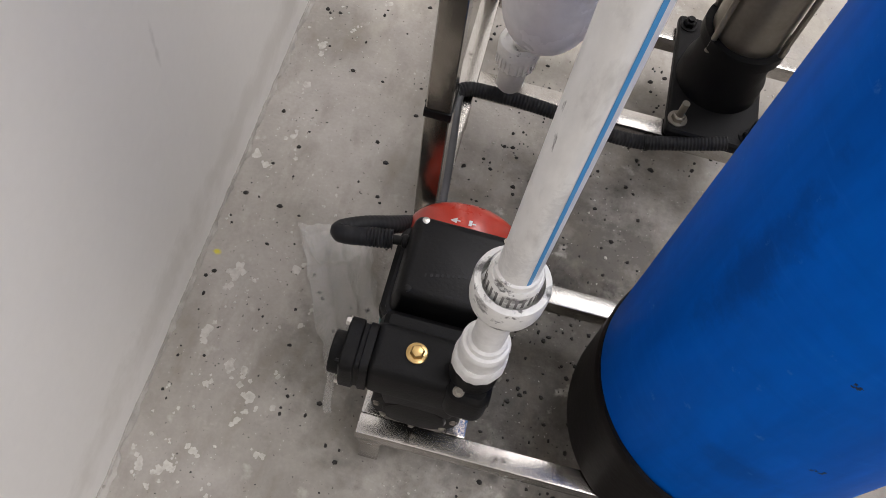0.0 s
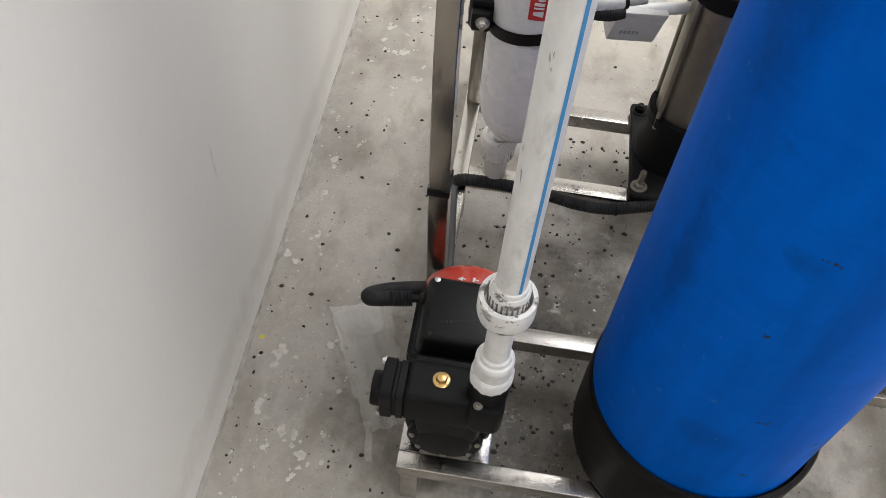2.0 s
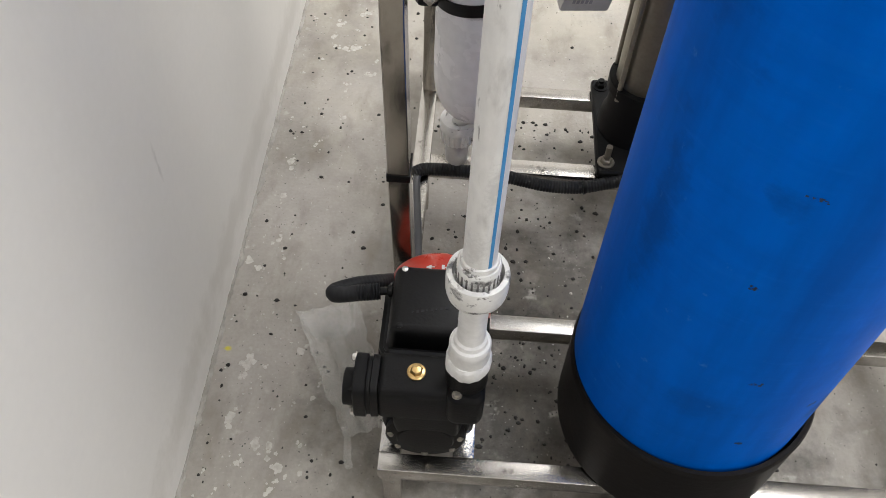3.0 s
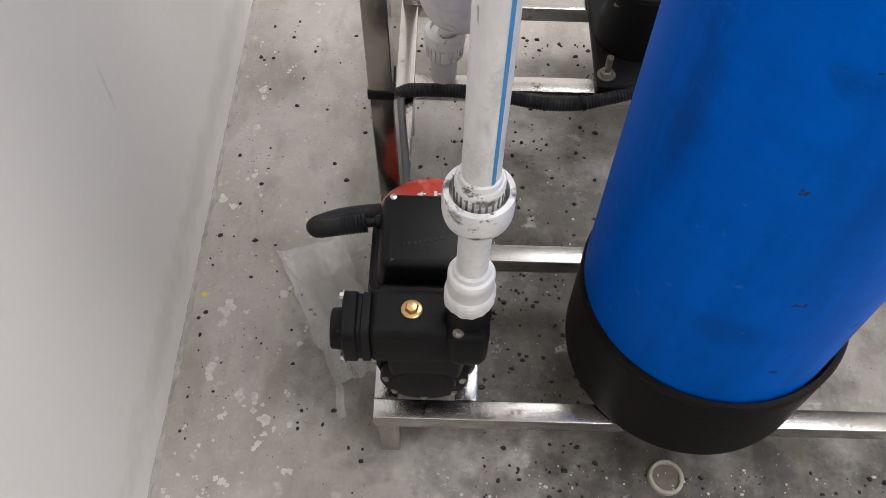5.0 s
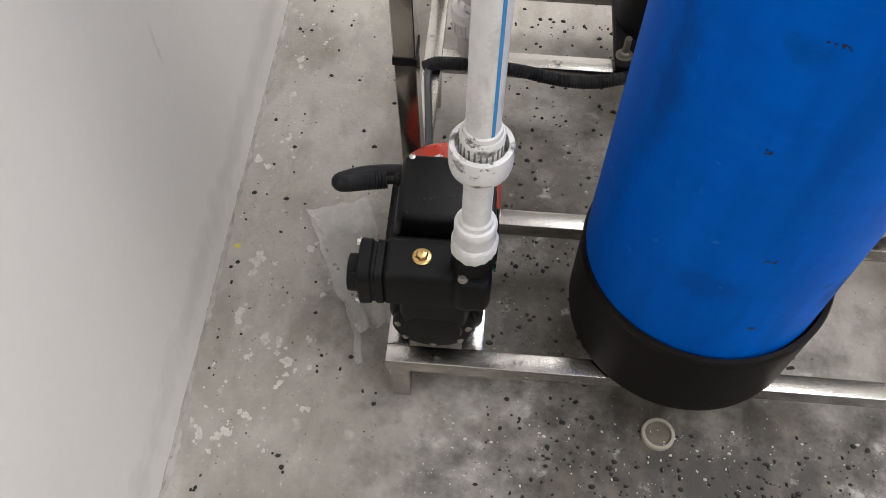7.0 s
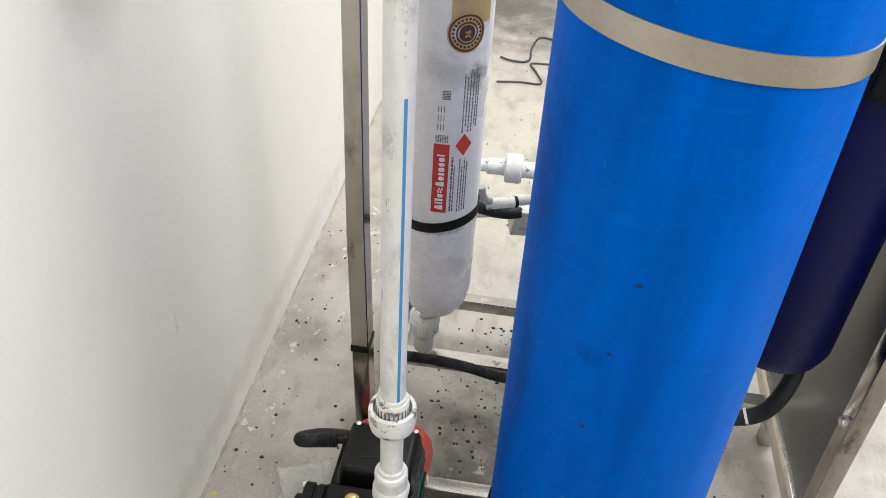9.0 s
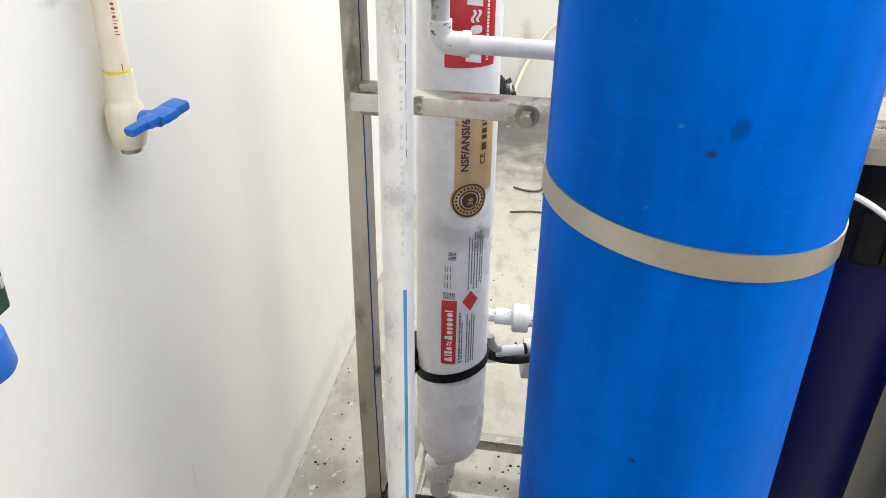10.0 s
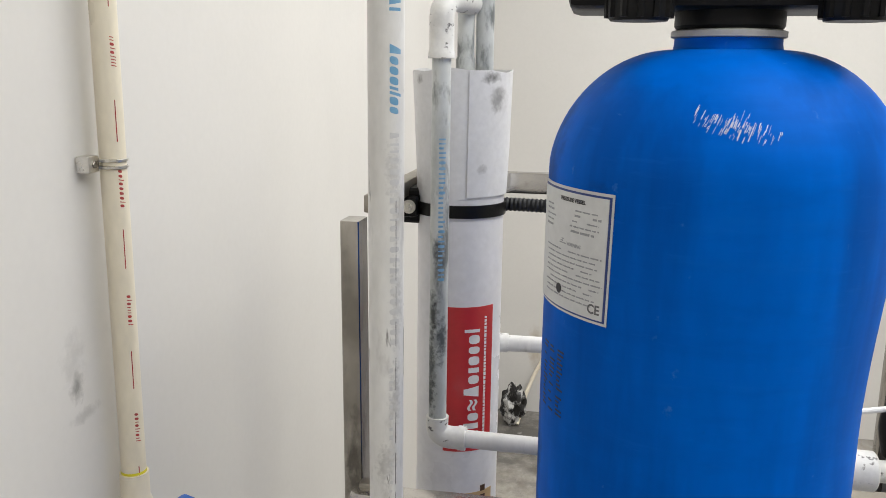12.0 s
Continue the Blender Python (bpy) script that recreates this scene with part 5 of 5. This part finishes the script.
part("sealant", turned([(0.0140, 0.9995), (0.0141, 1.0008), (0.0137, 1.0022)], 32, m=pose(WX, WY, 0)), M_TAPE, wp, "ring of yellow sealant")
body = part("valve_body", turned([(0.0125, 0.915), (0.0165, 0.917), (0.0180, 0.922), (0.0200, 0.932), (0.0205, 0.945), (0.0200, 0.958), (0.0172, 0.967), (0.0158, 0.970), (0.0158, 0.999), (0.0130, 0.999)], 40, m=pose(WX, WY, 0)), M_CREAM, wp, "cream valve body")
part("valve_seat", turned([(0.0115, 0.910), (0.0115, 0.916)], 24, m=pose(WX, WY, 0)), M_STEEL_DULL, body)
bm = rod((WX + 0.012, WY, 0.948), (0.066, 0.083, 0.952), 0.009, 20)
lever = along((0.054, 0.036, 0.953), (0.082, 0.110, 0.9625))
box(-0.0065, 0.0065, -0.0045, 0.0045, 0.0, 0.060, 0.003, bm, lever)
box(-0.0160, 0.0105, -0.0055, 0.0055, 0.034, 0.058, 0.005, bm, lever)
box(-0.0130, 0.0105, -0.0055, 0.0055, 0.050, 0.076, 0.004, bm, lever)
box(-0.0100, 0.0088, -0.005, 0.005, 0.020, 0.040, 0.004, bm, lever)
part("handle", bm, M_HANDLE, wp, "blue lever handle")
rng = random.Random(14)
z = 1.60
while z > 1.03:
    marks = plain_marks([rng.choice((("round", 0.5, 0.75), ("round", 0.5, 0.7), ("bar", 0.16, 1), ("bar", 0.16, 0.7))) for k in range(9)], 0.0058, down_wrap(WX, WY, WR + 0.0002, -40, z), 0.35, 0.2)
    part("print", marks, M_INKRED, wp, "faded red printed marking")
    z -= 0.062
    part("printed_line", patch(WX, WY, WR + 0.0001, -37, -33, z - 0.042, z, 2, None, 0.0002), M_INKRED, wp, "thin red printed line")
    z -= 0.070
cl = thing("wall_clip", (0.0, 0.07, 1.342), "metal pipe clip screwed to the wall", "clip")
for dz in (-0.004, 0.003):
    own = turned([(WR + 0.0004, -0.0018), (WR + 0.002, -0.001), (WR + 0.002, 0.001), (WR + 0.0004, 0.0018)], 28, m=pose(WX, WY, 1.342 + dz), closed=False)
    part("band", own, M_BOLT, cl)
part("lug", box(0.0, 0.016, WY - 0.030, WY - 0.010, 1.333, 1.351, 0.004), M_BOLT, cl)
part("screw", hexbolt((0.014, WY - 0.021, 1.342), (1, 0, 0), 0.004, 0.004), M_STEEL_DULL, cl)
gv = thing("gate_valve", (0.03, -0.15, 0.87), "green and steel valve with a blue cap on the wall", "valve")
gx, gy = 0.024, -0.205
part("cap", turned([(0.024, 0.831), (0.0265, 0.835), (0.0265, 0.866), (0.0235, 0.869), (0.019, 0.869)], 24, m=Matrix.Translation((gx, gy, 0)) @ Matrix.Translation((0, 0, 0.866)) @ pose(0, 0, 0, 4, -5, 0) @ Matrix.Translation((0, 0, -0.866))), M_HANDLE, gv, "blue plastic cap")
part("throat", turned([(0.019, 0.856), (0.019, 0.878)], 24, m=pose(gx, gy, 0)), M_BLACK, gv)
bm = turned([(0.0175, 0.874), (0.0175, 0.901), (0.013, 0.906)], 24, m=pose(gx, gy, 0))
box(gx + 0.006, gx + 0.018, gy + 0.004, gy + 0.036, 0.878, 0.918, 0.005, bm, None, 3)
part("yoke", bm, M_DARKGREEN, gv)
part("pin", rod((gx + 0.017, gy + 0.026, 0.908), (gx + 0.021, gy + 0.028, 0.908), 0.0055, 16), M_BOLT, gv)
part("stem", turned([(0.0125, 0.901), (0.0125, 0.941), (0.0145, 0.946), (0.0145, 0.956)], 24, m=pose(gx, gy, 0)), M_STEEL, gv)
part("collar", turned([(0.0155, 0.954), (0.0155, 0.968)], 24, m=pose(gx, gy, 0)), M_BLACK, gv)
part("upper_cap", turned([(0.0165, 0.968), (0.0175, 0.972), (0.0175, 1.001), (0.015, 1.005)], 24, m=pose(gx, gy, 0)), M_HANDLE, gv, "blue plastic upper cap")
part("tail", rod((0.0, gy, 0.921), (gx, gy, 0.921), 0.010, 20), M_STEEL, gv)


# ---- on the floor ----
dr = thing("drain_pipe", (0.597, -0.112, 0), "round dirty white floor drain pipe end with a painted dark hollow", "drain")
part("rim", turned([(0.0212, 0.0), (0.0205, 0.0055), (0.0190, 0.0068), (0.0165, 0.0062), (0.0160, 0.0008)], 36, m=pose(0.597, -0.112, 0), closed=False), mat("stained_plastic", (0.40, 0.375, 0.31), 0.5, second=(0.24, 0.22, 0.18), scale=40), dr)
# The floor is solid, so a dark disc paints the hollow's shade.
part("hollow_shade", turned([(0.0161, 0.0), (0.0161, 0.0012)], 30, m=pose(0.597, -0.112, 0)), mat("hollow_shade", (0.13, 0.115, 0.09), 0.8, second=(0.22, 0.2, 0.17), scale=70), dr, "dark disc standing in for the shaded hollow")
film = thing("plastic_film", (0.17, 0.1, 0), "crumpled clear plastic film lying beside the pump", "film")
def film_piece(name, corner, u_way, v_way, nu, nv, height, label=""):
    """A creased piece of clear film: long folds run down its length."""
    own = bmesh.new()
    gridv = []
    for i in range(nu + 1):
        row = []
        for j in range(nv + 1):
            u, v = i / nu, j / nv
            px, py = corner[0] + u_way[0] * u + v_way[0] * v * (1 - 0.25 * u), corner[1] + u_way[1] * u + v_way[1] * v * (1 - 0.25 * u)
            fold = abs(((v * 3.2 + 0.25 * noise.noise(Vector((u * 2, v, 4)))) % 1.0) - 0.5) * 2
            z = 0.0025 + height * (0.6 * fold ** 2 + 0.6 * abs(noise.noise(Vector((u * 3, v * 3, 1)))) + 0.08 * abs(noise.noise(Vector((u * 12, v * 7, 7)))))
            row.append(own.verts.new((px + 0.005 * noise.noise(Vector((px * 50, py * 50, 2))), py + 0.005 * noise.noise(Vector((px * 50, py * 50, 5))), z)))
        gridv.append(row)
    for i in range(nu):
        for j in range(nv):
            own.faces.new((gridv[i][j], gridv[i + 1][j], gridv[i + 1][j + 1], gridv[i][j + 1]))
    part(name, own, M_FILM, film, label, smooth=True, sharp=24)


film_piece("sheet", (0.104, 0.182), (0.098, -0.188), (0.088, 0.028), 34, 22, 0.016)
film_piece("folded_end", (0.112, 0.172), (0.030, -0.040), (0.074, 0.030), 10, 14, 0.026, "folded over end")
film_piece("torn_strip", (0.196, 0.006), (0.016, -0.058), (0.010, 0.003), 14, 3, 0.005, "thin torn strip")
wires = thing("floor_wire", (0.35, 1.9, 0), "dark bent wire ends lying on the floor by the back wall", "wire")
part("wire", tube([(0.325, 1.945, 0.006), (0.37, 1.925, 0.006), (0.42, 1.94, 0.006), (0.425, 2.05, 0.006), (0.45, 2.14, 0.006), (0.52, 2.12, 0.006)], 0.0035, 8), M_WIRE, wires)
part("wire", tube([(0.33, 1.76, 0.005), (0.40, 1.775, 0.005), (0.47, 1.78, 0.005), (0.45, 1.86, 0.005), (0.43, 1.92, 0.005), (0.50, 1.93, 0.005)], 0.0032, 8), M_WIRE, wires)
bag = thing("crumpled_bag", (0.25, 2.60, 0.06), "crumpled dark foil bag lying against the back wall", "bag")
own = bmesh.new()
bmesh.ops.create_icosphere(own, subdivisions=4, radius=1)
for v in own.verts:
    d = 1 + 0.35 * noise.noise(v.co * 2.3) + 0.16 * noise.noise(v.co * 6)
    v.co = Vector((0.215 + 0.05 * v.co.x * d, 2.60 + 0.05 * v.co.y * d, max(0.001, 0.085 + 0.085 * v.co.z * d)))
part("bag", own, M_FOIL, bag)
stick = thing("bent_pipe", (0.26, 2.6, 0.0), "thin cream bent pipe leaning against the back wall", "pipe")
part("pipe", tube([(0.235, 2.58, 0.008), (0.262, 2.68, 0.11), (0.31, 2.735, 0.22), (0.38, 2.741, 0.335), (0.47, 2.741, 0.42)], 0.008, 12), M_CREAM, stick)

# grit, dark grains and pale chips scattered on the floor
def scatter(name, count, material, label, seed, lo, hi, areas):
    rng = random.Random(seed)
    own = bmesh.new()
    total = sum(a[4] for a in areas)
    for k in range(count):
        q = rng.random() * total
        for x0, x1, y0, y1, w in areas:
            q -= w
            if q <= 0:
                break
        px, py = x0 + (x1 - x0) * rng.random(), y0 + (y1 - y0) * rng.random()
        s = lo + (hi - lo) * rng.random() ** 2.2
        n = rng.choice((5, 6, 7))
        ph, asp = rng.random() * 6.28, 0.6 + 0.8 * rng.random()
        base, top = [], []
        for j in range(n):
            a = ph + 2 * math.pi * j / n
            r = s * (0.75 + 0.5 * rng.random())
            base.append(own.verts.new((px + r * math.cos(a) * asp, py + r * math.sin(a), 0.0002)))
            top.append(own.verts.new((px + 0.6 * r * math.cos(a) * asp, py + 0.6 * r * math.sin(a), 0.0002 + s * 0.7)))
        own.faces.new(top)
        for j in range(n):
            own.faces.new((base[j], base[(j + 1) % n], top[(j + 1) % n], top[j]))
    return tagged(part(name, own, material, smooth=False), label, "grit", kind="stuff")


scatter("grit", 1900, M_DEBRIS, "scattered black grit grains on the concrete floor", 31, 0.0006, 0.0036, [(0.015, 0.25, -0.3, 1.0, 2.2), (0.28, 0.56, 0.12, 0.62, 3.6), (0.36, 0.95, -0.32, -0.10, 8.0), (0.38, 0.52, -0.10, 0.16, 1.2), (0.38, 1.1, -0.05, 0.7, 2), (0.3, 1.6, 0.7, 2.2, 1.6)])
scatter("chips", 700, M_CHIP, "pale paint chips and dust on the concrete floor", 37, 0.0005, 0.0023, [(0.02, 0.12, -0.3, 1.0, 1.2), (0.30, 0.95, -0.32, -0.10, 3.0), (0.28, 0.9, 0.12, 0.62, 1.2)])
own = bmesh.new()
rng = random.Random(77)
layer = 0
for k in range(110):
    cx, cy = 0.014 + 0.15 * rng.random() ** 1.2, -0.3 + 1.6 * rng.random()
    size = 0.0018 + 0.0062 * rng.random() ** 2.2
    for q in range(1 + int(size * 700)):
        px, py = cx + 1.1 * size * rng.gauss(0, 1) * (q > 0), cy + 1.3 * size * rng.gauss(0, 1) * (q > 0)
        rr = size * (1 if q == 0 else 0.25 + 0.6 * rng.random())
        layer += 1
        ring = []
        for j in range(16):
            a = 2 * math.pi * j / 16
            e = rr * max(0.3, 0.8 + 0.55 * noise.noise(Vector((1.3 * math.cos(a) + layer * 3.1, 1.3 * math.sin(a), 0.3))))
            ring.append(own.verts.new((max(0.004, px + e * math.cos(a)), py + 1.15 * e * math.sin(a), 0.0003 + 0.000004 * layer)))
        own.faces.new(ring)
tagged(part("paint_splashes", own, mat("dried_paint", (0.53, 0.515, 0.48), 0.6, second=(0.40, 0.38, 0.345), scale=110, amount=1.0), smooth=False), "dried white paint splashes on the floor along the wall", "paint", kind="stuff")
